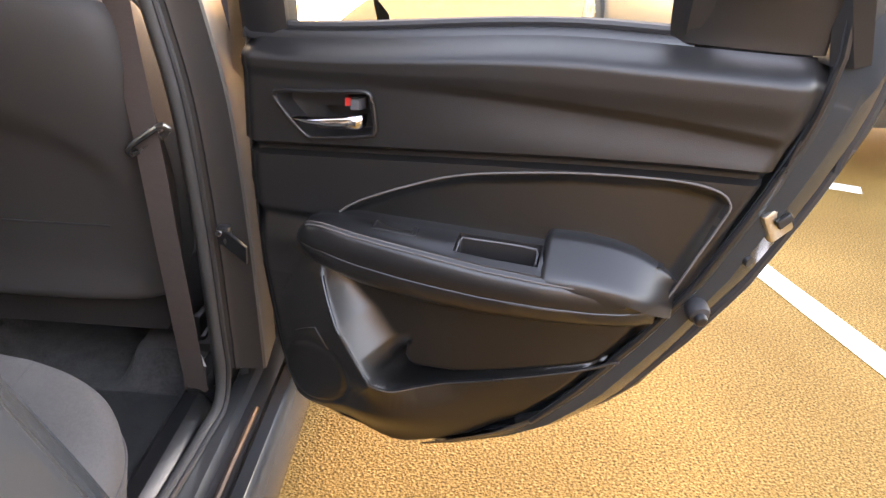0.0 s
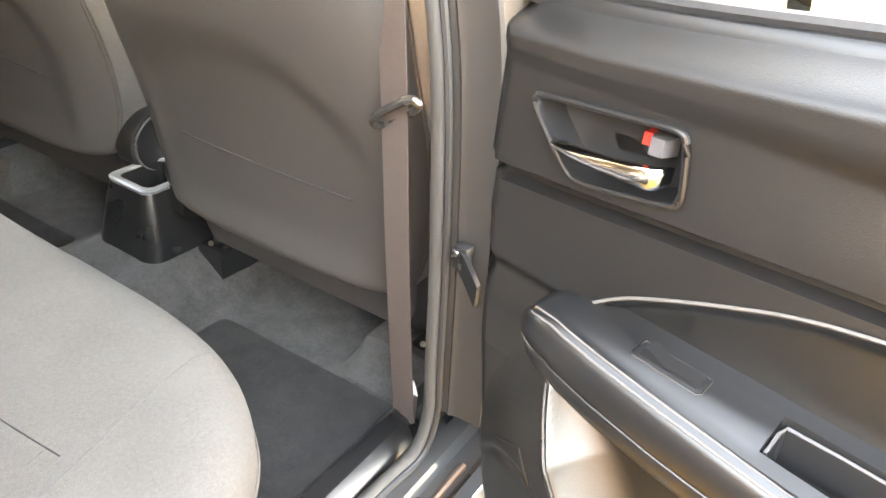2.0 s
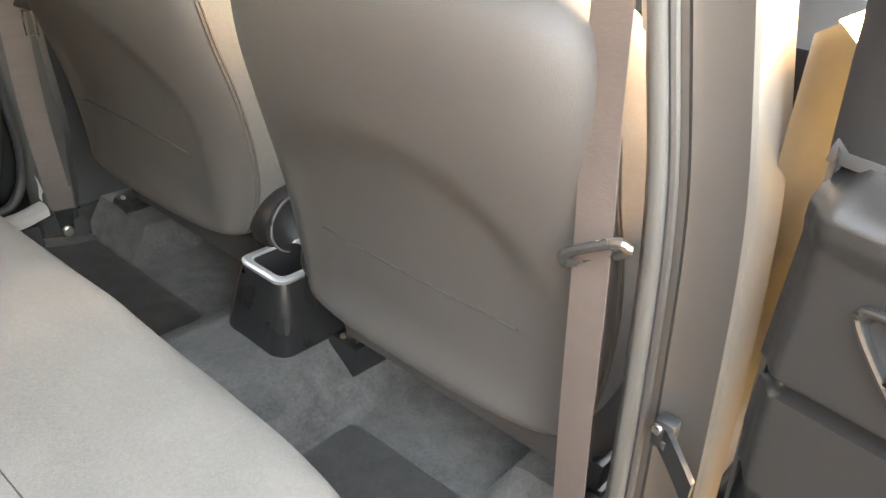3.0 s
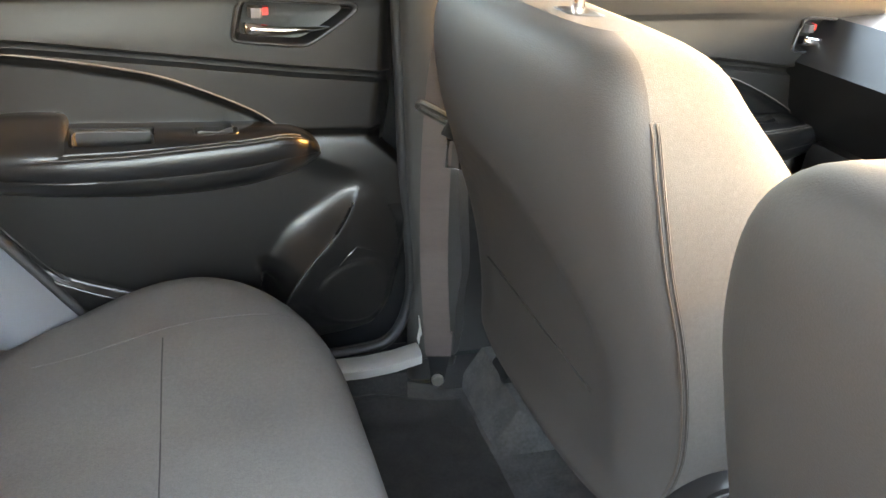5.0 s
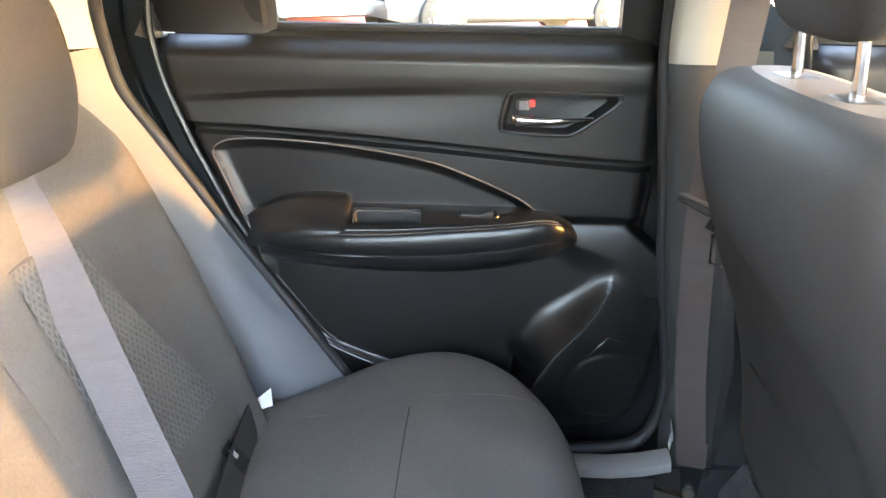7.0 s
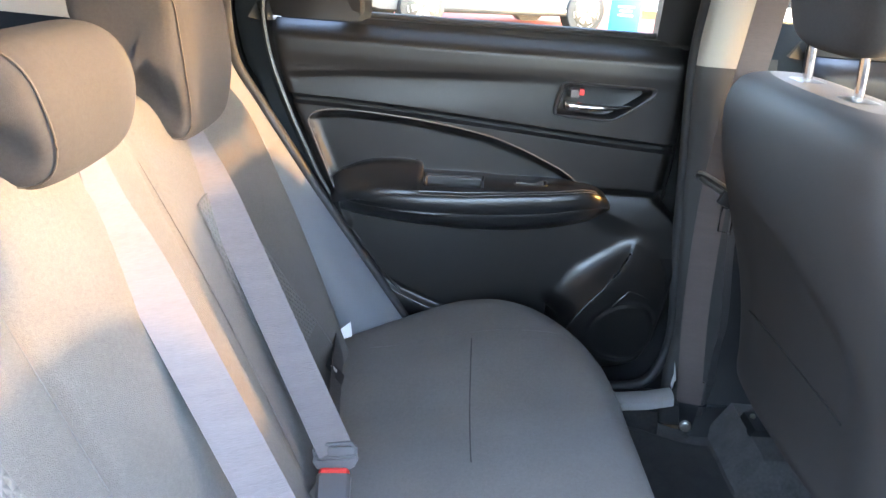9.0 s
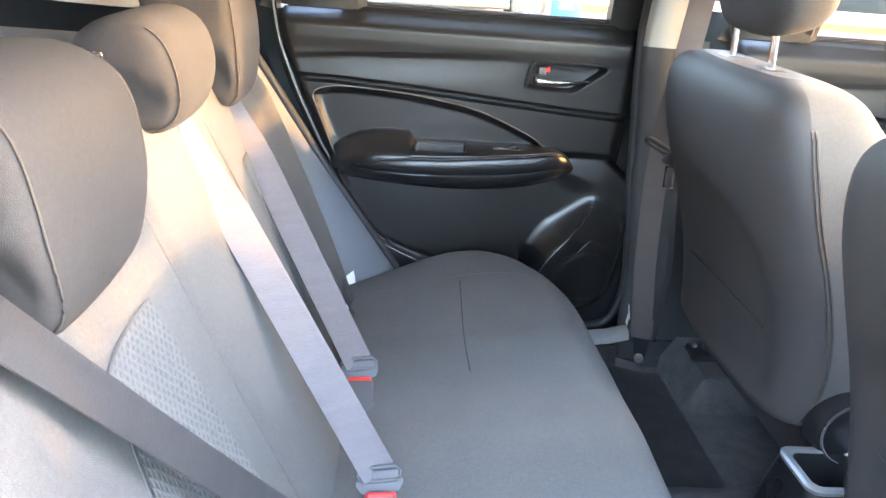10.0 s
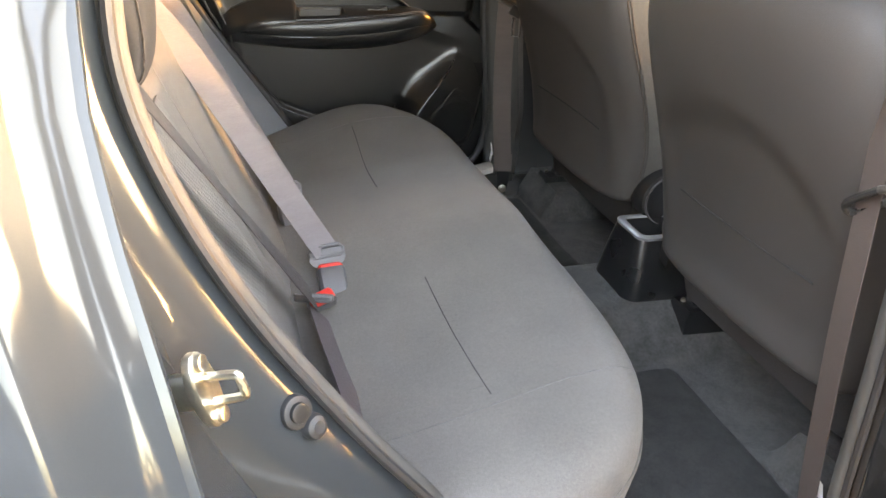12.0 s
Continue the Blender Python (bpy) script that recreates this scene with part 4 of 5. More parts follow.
    def on_top(u, v, h):
        return mp(u, v, arm_top(u) + h - 0.55 * arm_drop(u) * v / 0.04)
    part("switch_plate", quads([[on_top(u, v, 0.0012) for u in (0.262, 0.28, 0.30, 0.318)] for v in (0.0135, 0.021, 0.0325)]), M_BLACK, arm, "window switch surround")
    part("switch_rim", tube([on_top(u, v, 0.0012) for u, v in ((0.262, 0.016), (0.264, 0.0135), (0.290, 0.0135), (0.316, 0.0135), (0.318, 0.016), (0.318, 0.030), (0.316, 0.0325), (0.290, 0.0325), (0.264, 0.0325), (0.262, 0.030))], 0.0013, 6, True), M_PLASTIC2, arm, "satin rim of the window switch")
    part("pocket_rim", tube([mp(u, v, arm_top(u) + 0.0006 - 0.45 * v) for u, v in ((0.3705, 0.036), (0.3705, 0.020), (0.373, 0.0135), (0.41, 0.0125), (0.45, 0.0125), (0.463, 0.0135), (0.466, 0.020), (0.466, 0.036))], 0.0014, 6), M_GREY, arm, "satin edge of the pull pocket")
    part("window_switch", loft([[mp(u, v, arm_top(0.29) + h - 0.18 * v) for v, h in ((0.016, 0.001), (0.0165, k), (0.0285, k), (0.029, 0.001))] for u, k in ((0.268, 0.003), (0.27, 0.009), (0.275, 0.0085), (0.288, 0.003), (0.31, 0.0045), (0.314, 0.003))]), M_PLASTIC2, arm, "black rocker window switch")
    # inner handle
    ring = HANDLE
    rp = smooth_line([(a, b, 0) for a, b in ring], 3, True)
    hv = rel(0.19, 0.89)
    c0 = Vector((0.2, 0.893, 0))
    def inset(k, v):
        k *= 0.97
        return [hm(c0.x + (p.x - c0.x) * k, hv + v, c0.y + (p.y - c0.y) * (k if k > 0.9 else k * 0.96)) for p in rp]
    bezel = part("handle_bezel", quads([inset(1.045, -0.006), inset(1.04, 0.002), inset(1.015, 0.005), inset(0.97, 0.005), inset(0.945, 0.002), inset(0.93, -0.006)], close_v=True), M_PLASTIC2, d, "raised black handle surround", 50)
    part("bezel_edge", tube([hm(p.x, hv + 0.0035, p.y) for p in [Vector((c0.x + (q.x - c0.x) * 0.99, c0.y + (q.y - c0.y) * 0.99, 0)) for q in rp]], 0.0026, 8, True), M_PLASTIC2, bezel, "rounded glossy surround edge")
    part("handle_dish", quads([inset(0.935, 0.002), inset(0.915, -0.012), inset(0.85, -0.02), inset(0.6, -0.022), inset(0.2, -0.022)], close_v=True, cap=False), M_BLACK, bezel, "recessed handle dish")
    lev = []
    for u, zc, h, w in ((0.148, 0.889, 0.001, 0.006), (0.155, 0.888, 0.0025, 0.009), (0.175, 0.8845, 0.005, 0.010), (0.2, 0.882, 0.007, 0.009), (0.225, 0.8815, 0.0085, 0.008), (0.243, 0.882, 0.010, 0.008), (0.25, 0.883, 0.010, 0.005), (0.252, 0.883, 0.008, 0.0)):
        lev.append([hm(u, hv + w + a * 0.006, zc + b * h) for a, b in ((-1, -1), (0.5, -0.9), (1, -0.3), (1, 0.5), (0.5, 1), (-1, 1))])
    part("handle_lever", loft(lev), M_CHROME, bezel, "chrome pull lever", 50)
    part("lock_knob", loft([[hm(u, hv + v, z) for v, z in ((-0.016, 0.897), (k, 0.899), (k, 0.915), (-0.016, 0.917))] for u, k in ((0.2265, -0.008), (0.23, 0.0), (0.242, 0.001), (0.246, -0.006))]), M_GREY, bezel, "grey lock tab")
    part("lock_mark", loft([[hm(u, hv + v, z) for v, z in ((-0.018, 0.902), (-0.008, 0.903), (-0.008, 0.915), (-0.018, 0.916))] for u in (0.2185, 0.2265)]), M_RED, bezel, "red unlocked mark")
    if full:
        part("speaker_badge", tube([lo(u, rel(u, z) + 0.001, z) for u, z in ((0.205, 0.572), (0.196, 0.588), (0.186, 0.60), (0.172, 0.594), (0.152, 0.583))], 0.0012, 6), M_PLASTIC2, panel)
        crest = [(float(q[0]), float(q[1]), k / (len(RIDGE_LINE) - 1)) for k, q in enumerate(RIDGE_LINE)][2:]
        part("pod_ridge", tube([lo(u, 0.004 * math.cos((u - 0.38) * 4) - 0.011 * step(0.16, 0.24, u) + table(k, RIDGE_H) - 0.001, z) for u, z, k in crest], 0.0026, 8), M_PLASTIC2, panel, "moulded ridge of the speaker pod and pocket lip")
    return d


right_door = door("door_1", map_right, "open rear car door with dark plastic trim and chrome handle", True, 0.88, -0.008, 0.09)
left_door = door("door_2", map_left, "closed rear car door with dark plastic trim and chrome handle", low=low_left)
front_door = door("door_3", map_front, "closed front car door with dark trim beyond the seats", False)

# hardware on the open door's edge
latch = part("latch", rbox((0, 0, 0), (0.034, 0.012, 0.04), 0.004, Matrix.Translation(map_right(0.725, -0.034, 0.815)) @ pose(0, 0, 0, 0, 32, 77 + 35)), M_STEEL, right_door, "bright steel door latch")
part("latch_slot", rbox((0, 0, 0), (0.02, 0.006, 0.012), 0.002, Matrix.Translation(map_right(0.732, -0.026, 0.82)) @ pose(0, 0, 0, 0, 32, 77 + 35)), M_BLACK, latch)
part("hole", disc(map_right(0.705, -0.028, 0.765), map_right(0.72, 0.02, 0.755) - map_right(0.7, 0, 0.76), 0.007, 0.006), M_BLACK, right_door, "dark drain hole")
stop = part("bump_stop", disc(map_right(0.66, -0.02, 0.695), map_right(0.3, 0.8, -0.25) - map_right(0, 0, 0), 0.014, 0.024, 18, 0.006), M_RUBBER, right_door, "black rubber bump stop")
part("stop_tip", disc(map_right(0.664, -0.008, 0.69), map_right(0.3, 0.8, -0.25) - map_right(0, 0, 0), 0.008, 0.014, 14), M_BLACK, stop)
check = thing("door_check", (0.765, -0.70, 0.64), "black steel check strap between pillar and open door", "door check")
part("bracket", rbox((0.762, -0.692, 0.646), (0.018, 0.02, 0.03), 0.004), M_BLACK, check)
part("arm", loft([[p + Vector((0, 0, a)) + b for a, b in ((-0.013, Vector((0.004, 0, 0))), (0.013, Vector((0.004, 0, 0))), (0.013, Vector((-0.004, 0, 0))), (-0.013, Vector((-0.004, 0, 0))))] for p in (Vector((0.76, -0.69, 0.644)), Vector((0.742, -0.712, 0.639)), Vector((0.718, -0.738, 0.634)))]), M_BLACK, check)
for k in range(2):
    part("bolt", disc((0.752, -0.687 - 0.012 * k, 0.652 - 0.012 * k), (-1, 0.2, 0), 0.0055, 0.006, 10), M_GUN, check)


# ---------------------------------------------------------------- rear bench
def cushion_outline():
    half = [(0.618, 0.0), (0.62, 0.15), (0.618, 0.3), (0.61, 0.41), (0.588, 0.5), (0.548, 0.575), (0.49, 0.63), (0.41, 0.66), (0.32, 0.66), (0.24, 0.632), (0.16, 0.585), (0.10, 0.56)]
    full = [(x, -y, 0) for x, y in half[::-1]] + [(x, y, 0) for x, y in half[1:]]
    return smooth_line(full, 6)


bench = thing("rear_bench", (0.2, 0, 0.27), "dark grey cloth rear bench seat with three headrests", "seat")
RIM = cushion_outline()
RIMXY = np.array([(p.x, p.y) for p in RIM])


def edge_distance(x, y):
    return float(np.min(np.hypot(RIMXY[:, 0] - x, RIMXY[:, 1] - y)))


def cushion_top(x, y, d):
    z = 0.457 + 0.073 * step(0.1, 0.56, x)
    z -= 0.012 * math.exp(-((abs(y) - 0.33) / 0.17) ** 2 - ((x - 0.34) / 0.16) ** 2)
    z += 0.010 * math.exp(-(y / 0.1) ** 2)
    z += 0.014 * step(0.28, 0.46, y) * step(0.6, 0.42, x) + 0.009 * step(0.25, 0.45, y) * step(0.25, 0.4, x)
    r = 0.062
    if d < r:
        z -= r * 0.66 * (1 - math.sqrt(max(0, 1 - (1 - d / r) ** 2)))
    return z + 0.0012 * noise.noise(Vector((x * 22, y * 22, 5)))


rings = []
core = [Vector((lerp(0.11, 0.44, min(1, max(0, (p.x - 0.1) / 0.5))), max(-0.46, min(0.46, p.y)), 0)) for p in RIM]
for k in [1.0, 0.985, 0.965, 0.94, 0.91, 0.87, 0.82, 0.76, 0.69, 0.61, 0.52, 0.42, 0.31, 0.19, 0.07, -0.06, -0.2, -0.34, -0.5, -0.66, -0.82, -1.0]:
    ring = []
    for p, c in zip(RIM, core):
        q = c.lerp(p, k) if k >= 0 else Vector((lerp(c.x, 0.105, -k), c.y, 0))
        ring.append(Vector((q.x, q.y, cushion_top(q.x, q.y, edge_distance(q.x, q.y)))))
    rings.append(ring)
skirt = [[Vector((p.x + 0.004, p.y * 1.002, 0.445)) for p in RIM], [Vector((p.x - 0.002, p.y * 0.998, 0.40)) for p in RIM], [Vector((p.x - 0.02, p.y * 0.985, 0.30)) for p in RIM], [Vector((p.x - 0.035, p.y * 0.975, 0.272)) for p in RIM]]
cushion = part("cushion", quads(skirt[::-1] + rings), M_SEAT, bench, "grey cloth seat cushion", 80)
part("piping", tube([p + Vector((0.003, 0, 0.457)) for p in RIM[4:-4]], 0.0032, 6), M_PIPING, cushion, "stitched welt round the cushion edge")
for s in (-1, 1):
    line = [(0.385 + 0.004 * (k / 14) ** 2, s * lerp(0.182, 0.48, k / 14)) for k in range(15)]
    part("seam", tube([(x, y, cushion_top(x, y, 1) - 0.0002) for x, y in line], 0.001, 6), M_SEATDARK, cushion, "sewn crease across the seat")
    line = [(lerp(0.22, 0.575, k / 24), s * (0.505 - 0.02 * (k / 24) ** 2)) for k in range(25)]
    part("seam", tube([(x, y, cushion_top(x, y, edge_distance(x, y)) + 0.0) for x, y in line], 0.0007, 5), M_SEAM, cushion, "stitched panel seam")

BX0, BLEAN = 0.165, 0.45      # backrest front: x at z = 0.5, and how it leans back
BN = Vector((1, 0, BLEAN)).normalized()


def back_point(y, z, out=0.0):
    return Vector((BX0 - BLEAN * (z - 0.5), y, z)) + BN * (out + back_relief(y, z))


def back_half(z):
    return table(z, [(0.42, 0.52), (0.5, 0.535), (0.6, 0.56), (0.7, 0.578), (0.8, 0.582), (0.88, 0.575), (0.93, 0.55), (0.955, 0.51), (0.965, 0.47)])


def back_relief(y, z):
    r = 0.014 * math.exp(-((abs(y) - 0.52) / 0.06) ** 2) * step(0.95, 0.85, z)
    r += 0.010 * math.exp(-(y / 0.1) ** 2)
    r -= 0.010 * math.exp(-((abs(y) - 0.33) / 0.12) ** 2) * math.exp(-((z - 0.68) / 0.18) ** 2)
    r -= 0.006 * math.exp(-((abs(y) - 0.15) / 0.008) ** 2)
    d = min(back_half(z) - abs(y), 0.972 - z)
    if d < 0.06:
        r -= 0.06 * (1 - math.sqrt(max(0, 1 - (1 - max(0, d) / 0.06) ** 2))) * 0.9
    return r


rows = []
for i in range(46):
    z = 0.40 + 0.571 * i / 45
    h = back_half(z)
    rows.append([back_point(lerp(-h, h, j / 100), z) for j in range(101)])
backrest = part("backrest", quads(rows), M_SEAT, bench, "grey cloth backrest", 80)
rows = []
for dist in (0.0, 0.03, 0.09, 0.13):
    row = []
    for p in [back_point(-back_half(0.42 + 0.53 * k / 20), 0.42 + 0.53 * k / 20) for k in range(21)] + [back_point(lerp(-0.49, 0.49, k / 30), 0.971) for k in range(31)] + [back_point(back_half(0.95 - 0.53 * k / 20), 0.95 - 0.53 * k / 20) for k in range(21)]:
        row.append(p - BN * dist)
    rows.append(row)
part("backrest_edge", quads(rows), M_SEAT, backrest)
part("backrest_shell", quads([[Vector((BX0 - BLEAN * (z - 0.5), y, z)) - BN * 0.13 for y in (-0.53, 0, 0.53)] for z in (0.4, 0.7, 0.96)]), M_MAT, backrest)
for s in (-1, 1):
    rows = []
    for i in range(25):
        t = i / 24
        z = lerp(0.56, 0.815, t)
        a, b = lerp(0.215, 0.235, t), lerp(0.435, 0.35, t)
        zs = z
        rows.append([back_point(s * lerp(a, b, j / 16), zs - 0.02 * (j / 16 - 0.3) ** 2 * t, 0.0022) for j in range(17)])
    part("knit_panel", quads(rows), M_KNIT, backrest, "pale patterned knit insert")
    part("seam", tube([back_point(s * (0.15 + 0.012 * math.sin((z - 0.42) * 6)), z, 0.0006) for z in [0.45 + 0.02 * k for k in range(25)]], 0.0008, 6), M_SEAM, backrest, "vertical backrest seam")
    part("seam", tube([back_point(s * lerp(0.235, 0.35, k / 12), 0.817 - 0.02 * (k / 12 - 0.3) ** 2, 0.0018) for k in range(13)], 0.0009, 6), M_SEAM, backrest)
    part("seam", tube([back_point(s * table(z, [(0.45, 0.462), (0.56, 0.437), (0.81, 0.353)]), z, 0.0006) for z in [0.45 + 0.02 * k for k in range(19)]], 0.0009, 6), M_SEAM, backrest, "bolster seam")


def headrest(parent, c, half, lean, material, label, posts=True):
    m = Matrix.Rotation(radians(-lean), 4, "Y")
    def shape(p):
        k = (p.z / half[2])
        p.y *= 1 - 0.10 * max(0, k) ** 2 - 0.05 * max(0, -k) ** 3
        p.x += 0.012 * (1 - k * k)
        return p
    h = part("headrest", pillow(c, half, m, 0.52, 36, 24, shape), material, parent, label, 80)
    for s in (-1, 1):
        pts = []
        th = s * math.asin(0.8 ** (1 / 0.52))
        for k in range(28):
            ph = radians(-86 + 172 * k / 27)
            cp = math.cos(ph) ** 0.52
            q = shape(Vector((half[0] * cp * math.cos(th) ** 0.52, s * half[1] * cp * 0.8, half[2] * math.copysign(abs(math.sin(ph)) ** 0.52, ph))))
            pts.append(Vector(c) + m.to_3x3() @ q)
        part("seam", tube(pts, 0.0013, 6), M_WELT, h, "stitched headrest seam")
        if posts:
            top, bot = Vector(c) + m.to_3x3() @ Vector((-0.005, s * 0.075, -half[2] * 0.7)), Vector(c) + m.to_3x3() @ Vector((-0.01, s * 0.075, -half[2] - 0.07))
            part("post", tube([top, bot], 0.006, 10), M_CHROME, h, "chrome headrest post")
            part("post_guide", rbox(bot + Vector((0.0, 0, 0.012)), (0.034, 0.045, 0.016), 0.006), M_BLACK, h)
    return h


OUTER = [(-0.02, 1.088), (0.002, 1.06), (0.013, 1.01), (0.017, 0.96), (0.015, 0.92), (0.009, 0.897), (-0.005, 0.886), (-0.026, 0.893), (-0.05, 0.915), (-0.08, 0.95), (-0.108, 1.0), (-0.122, 1.045), (-0.112, 1.08), (-0.085, 1.098), (-0.05, 1.1)]
CENTRE = [(-0.012, 1.042), (0.008, 1.025), (0.019, 0.995), (0.019, 0.962), (0.008, 0.937), (-0.014, 0.924), (-0.045, 0.926), (-0.072, 0.945), (-0.09, 0.982), (-0.088, 1.016), (-0.066, 1.038), (-0.04, 1.046)]


def hood_headrest(parent, outline, cy, hw, shift, label):
    """A headrest that hooks over the top of the backrest: a rounded wedge section drawn out sideways."""
    prof = smooth_line([(x + shift[0], 0, z + shift[1]) for x, z in outline], 4, True)
    c = sum(prof, Vector()) / len(prof)
    zlo = min(p.z for p in prof)
    r = 0.026
    def at(p, k, extra=0.0):
        inset = 0.0
        if abs(k) * hw > hw - r:
            q = (abs(k) * hw - (hw - r)) / r
            inset = r * 0.85 * (1 - math.sqrt(max(0, 1 - q * q)))
        d = (p - c)
        q = c + d * max(0.3, 1 - (inset + extra) / max(0.03, d.length))
        w = 1 - 0.2 * step(zlo + 0.09, zlo, p.z) - 0.08 * step(zlo + 0.12, zlo + 0.22, p.z)
        return Vector((q.x + 0.006 * (1 - k * k) * (p.x > c.x), cy + hw * k * w, q.z))
    ks = [-1, -0.985, -0.95, -0.88, -0.8, -0.6, -0.3, 0, 0.3, 0.6, 0.8, 0.88, 0.95, 0.985, 1]
    rings = [[at(p, k) for p in prof] for k in ks]
    for sgn, pos in ((-1, 0), (1, len(rings))):
        rings.insert(pos, [c + (at(p, sgn) - c) * 0.5 + Vector((0, sgn * 0.003 + (at(p, sgn).y - c.y) * 0.5 - 0.0, 0)) for p in prof])
    h = part("headrest", loft(rings), M_SEATDARK, parent, label, 80)
    n = len(prof)
    front = [p for k, p in enumerate(prof) if p.x > c.x - 0.03 and k < n * 0.55]
    for sgn in (-1, 1):
        part("seam", tube([at(p, sgn * 0.9) + Vector((0.0008, sgn * 0.0008, 0)) for p in front], 0.0009, 6), M_WELT, h, "stitched headrest seam")
        base = Vector((c.x - 0.035, cy + sgn * hw * 0.55, zlo + 0.08))
        part("post", tube([base, base - Vector((0.004, 0, 0.05))], 0.006, 10), M_CHROME, h, "chrome headrest post")
    return h


hood_headrest(bench, [(x, min(z, 0.95 + (z - 0.95) * 0.75)) for x, z in OUTER], -0.333, 0.112, (0.012, -0.018), "dark cloth outer headrest folded over the backrest")
hood_headrest(bench, OUTER, 0.333, 0.104, (0.0, 0.0), "dark cloth outer headrest folded over the backrest")
hood_headrest(bench, CENTRE, 0.0, 0.095, (0.0, 0.0), "low dark cloth centre headrest")
stay = part("stay", tube([(-0.053, -0.112, 0.94), (-0.051, -0.112, 0.985), (-0.049, -0.112, 1.015)], 0.0045, 10), M_CHROME, bench, "short chrome stay beside the centre headrest")
part("guide", rbox((-0.0495, -0.112, 0.996), (0.016, 0.014, 0.014), 0.003), M_SILVER, stay, "silver guide of the stay")
part("guide_cap", rbox((-0.0485, -0.112, 1.010), (0.012, 0.012, 0.008), 0.002), M_CHROME, stay)
part("clip", rbox((0, 0, 0), (0.007, 0.008, 0.026), 0.002, pose(-0.060, -0.113, 1.003, 0, -28, 0)), M_CHROME, stay, "bent chrome clip")


for s in (-1, 1):
    rel = part("release_knob", disc(back_point(s * 0.49, 0.945, -0.05) + Vector((0, 0, 0.028)), (0.1, 0, 1), 0.026, 0.02, 24, 0.005), M_BLACK, bench, "black backrest release surround")
    part("pull", disc(back_point(s * 0.49, 0.945, -0.05) + Vector((0.004, 0, 0.04)), (0.2, 0, 1), 0.014, 0.012, 18), M_BLACK, rel)

# ---------------------------------------------------------------- seat belts
def tongue(parent, p, along, normal, width=0.064):
    """A belt tongue: plastic loop round the webbing and the metal plate that enters the buckle."""
    a, nn = Vector(along).normalized(), Vector(normal).normalized()
    s = a.cross(nn).normalized()
    nn = s.cross(a)
    p = Vector(p)
    m = Matrix((s, a, nn)).transposed().to_4x4()
    t = part("tongue", rbox((0, 0, 0), (width, 0.017, 0.011), 0.005, Matrix.Translation(p + a * 0.002) @ m, 3), M_GREY, parent, "grey plastic belt tongue")
    part("slot_lip", tube([p + s * (x * width * 0.46) + a * y + nn * 0.004 for x, y in ((-0.8, -0.008), (0.8, -0.008), (1, -0.002), (1, 0.006), (0.8, 0.009), (-0.8, 0.009), (-1, 0.006), (-1, -0.002))], 0.0028, 6, True), M_GREY, t)
    part("tongue_body", loft([[p + s * (x * w) + a * y + nn * h for x, h in ((-1, -0.003), (-1, 0.004), (1, 0.004), (1, -0.003))] for y, w in ((0.004, 0.026), (0.012, 0.03), (0.022, 0.024), (0.026, 0.013))]), M_GREY, t)
    part("plate", loft([[p + s * (x * 0.011) + a * y + nn * h for x, h in ((-1, -0.0012), (-1, 0.0012), (1, 0.0012), (1, -0.0012))] for y in (0.024, 0.046)]), M_CHROME, t, "steel plate")
    return t


def buckle(name, p, along, normal, label):
    a, nn = Vector(along).normalized(), Vector(normal).normalized()
    s = a.cross(nn).normalized()
    nn = s.cross(a)
    p = Vector(p)
    b = thing(name, p + a * 0.05, label, "buckle", "belt buckles")
    def ring(y, w, h):
        return [p + s * (w * cx) + nn * (h * cy) + a * y for cx, cy in ((-1, -0.6), (-0.8, -1), (0.8, -1), (1, -0.6), (1, 0.6), (0.8, 1), (-0.8, 1), (-1, 0.6))]
    part("case", loft([ring(0.004, 0.0205, 0.0115), ring(0.008, 0.022, 0.013), ring(0.035, 0.0215, 0.0125), ring(0.058, 0.017, 0.010)]), M_GREY, b, "grey buckle case")
    part("release_button", loft([ring(-0.003, 0.017, 0.008), ring(0.0, 0.0195, 0.0105), ring(0.006, 0.0195, 0.0105)]), M_RED, b, "red release button")
    return b


def rear_belt(top, end, side_n, label, material, lap=None, twist=0.0, into=(0.12, -0.5, -0.86), into_n=(0, -0.86, 0.5), lap_mat=None, lap_n=(0.75, 0, 0.65)):
    b = thing("seat_belt", back_point(end[1], 0.5), label, "seat belt", "rear seat belts")
    top, end = Vector(top), Vector(end)
    pts, nn = [], []
    for k in range(25):
        t = k / 24
        p = top.lerp(end, t)
        floor_out = (p - back_point(p.y, p.z)).dot(BN)
        lift = max(0.004 - floor_out, 0) if p.z > 0.52 else 0
        pts.append(p + BN * lift)
        nn.append((BN.lerp(Vector(side_n), math.sin(math.pi * min(1, t * 1.15)) * twist if twist else step(0.0, 0.35, t))).normalized())
    part("webbing", ribbon(pts, nn, 0.047), material, b, "flat woven webbing")
    a = (end - top).normalized()
    tongue(b, end, into, into_n, 0.058)
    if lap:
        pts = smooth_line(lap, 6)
        # lap_mat darkens the same webbing: the crease's shade is put into its colour
        part("lap_webbing", ribbon(pts, [Vector(lap_n)], 0.045), lap_mat, b, "lap webbing in a shaded tone along the crease of the seat")
    return b


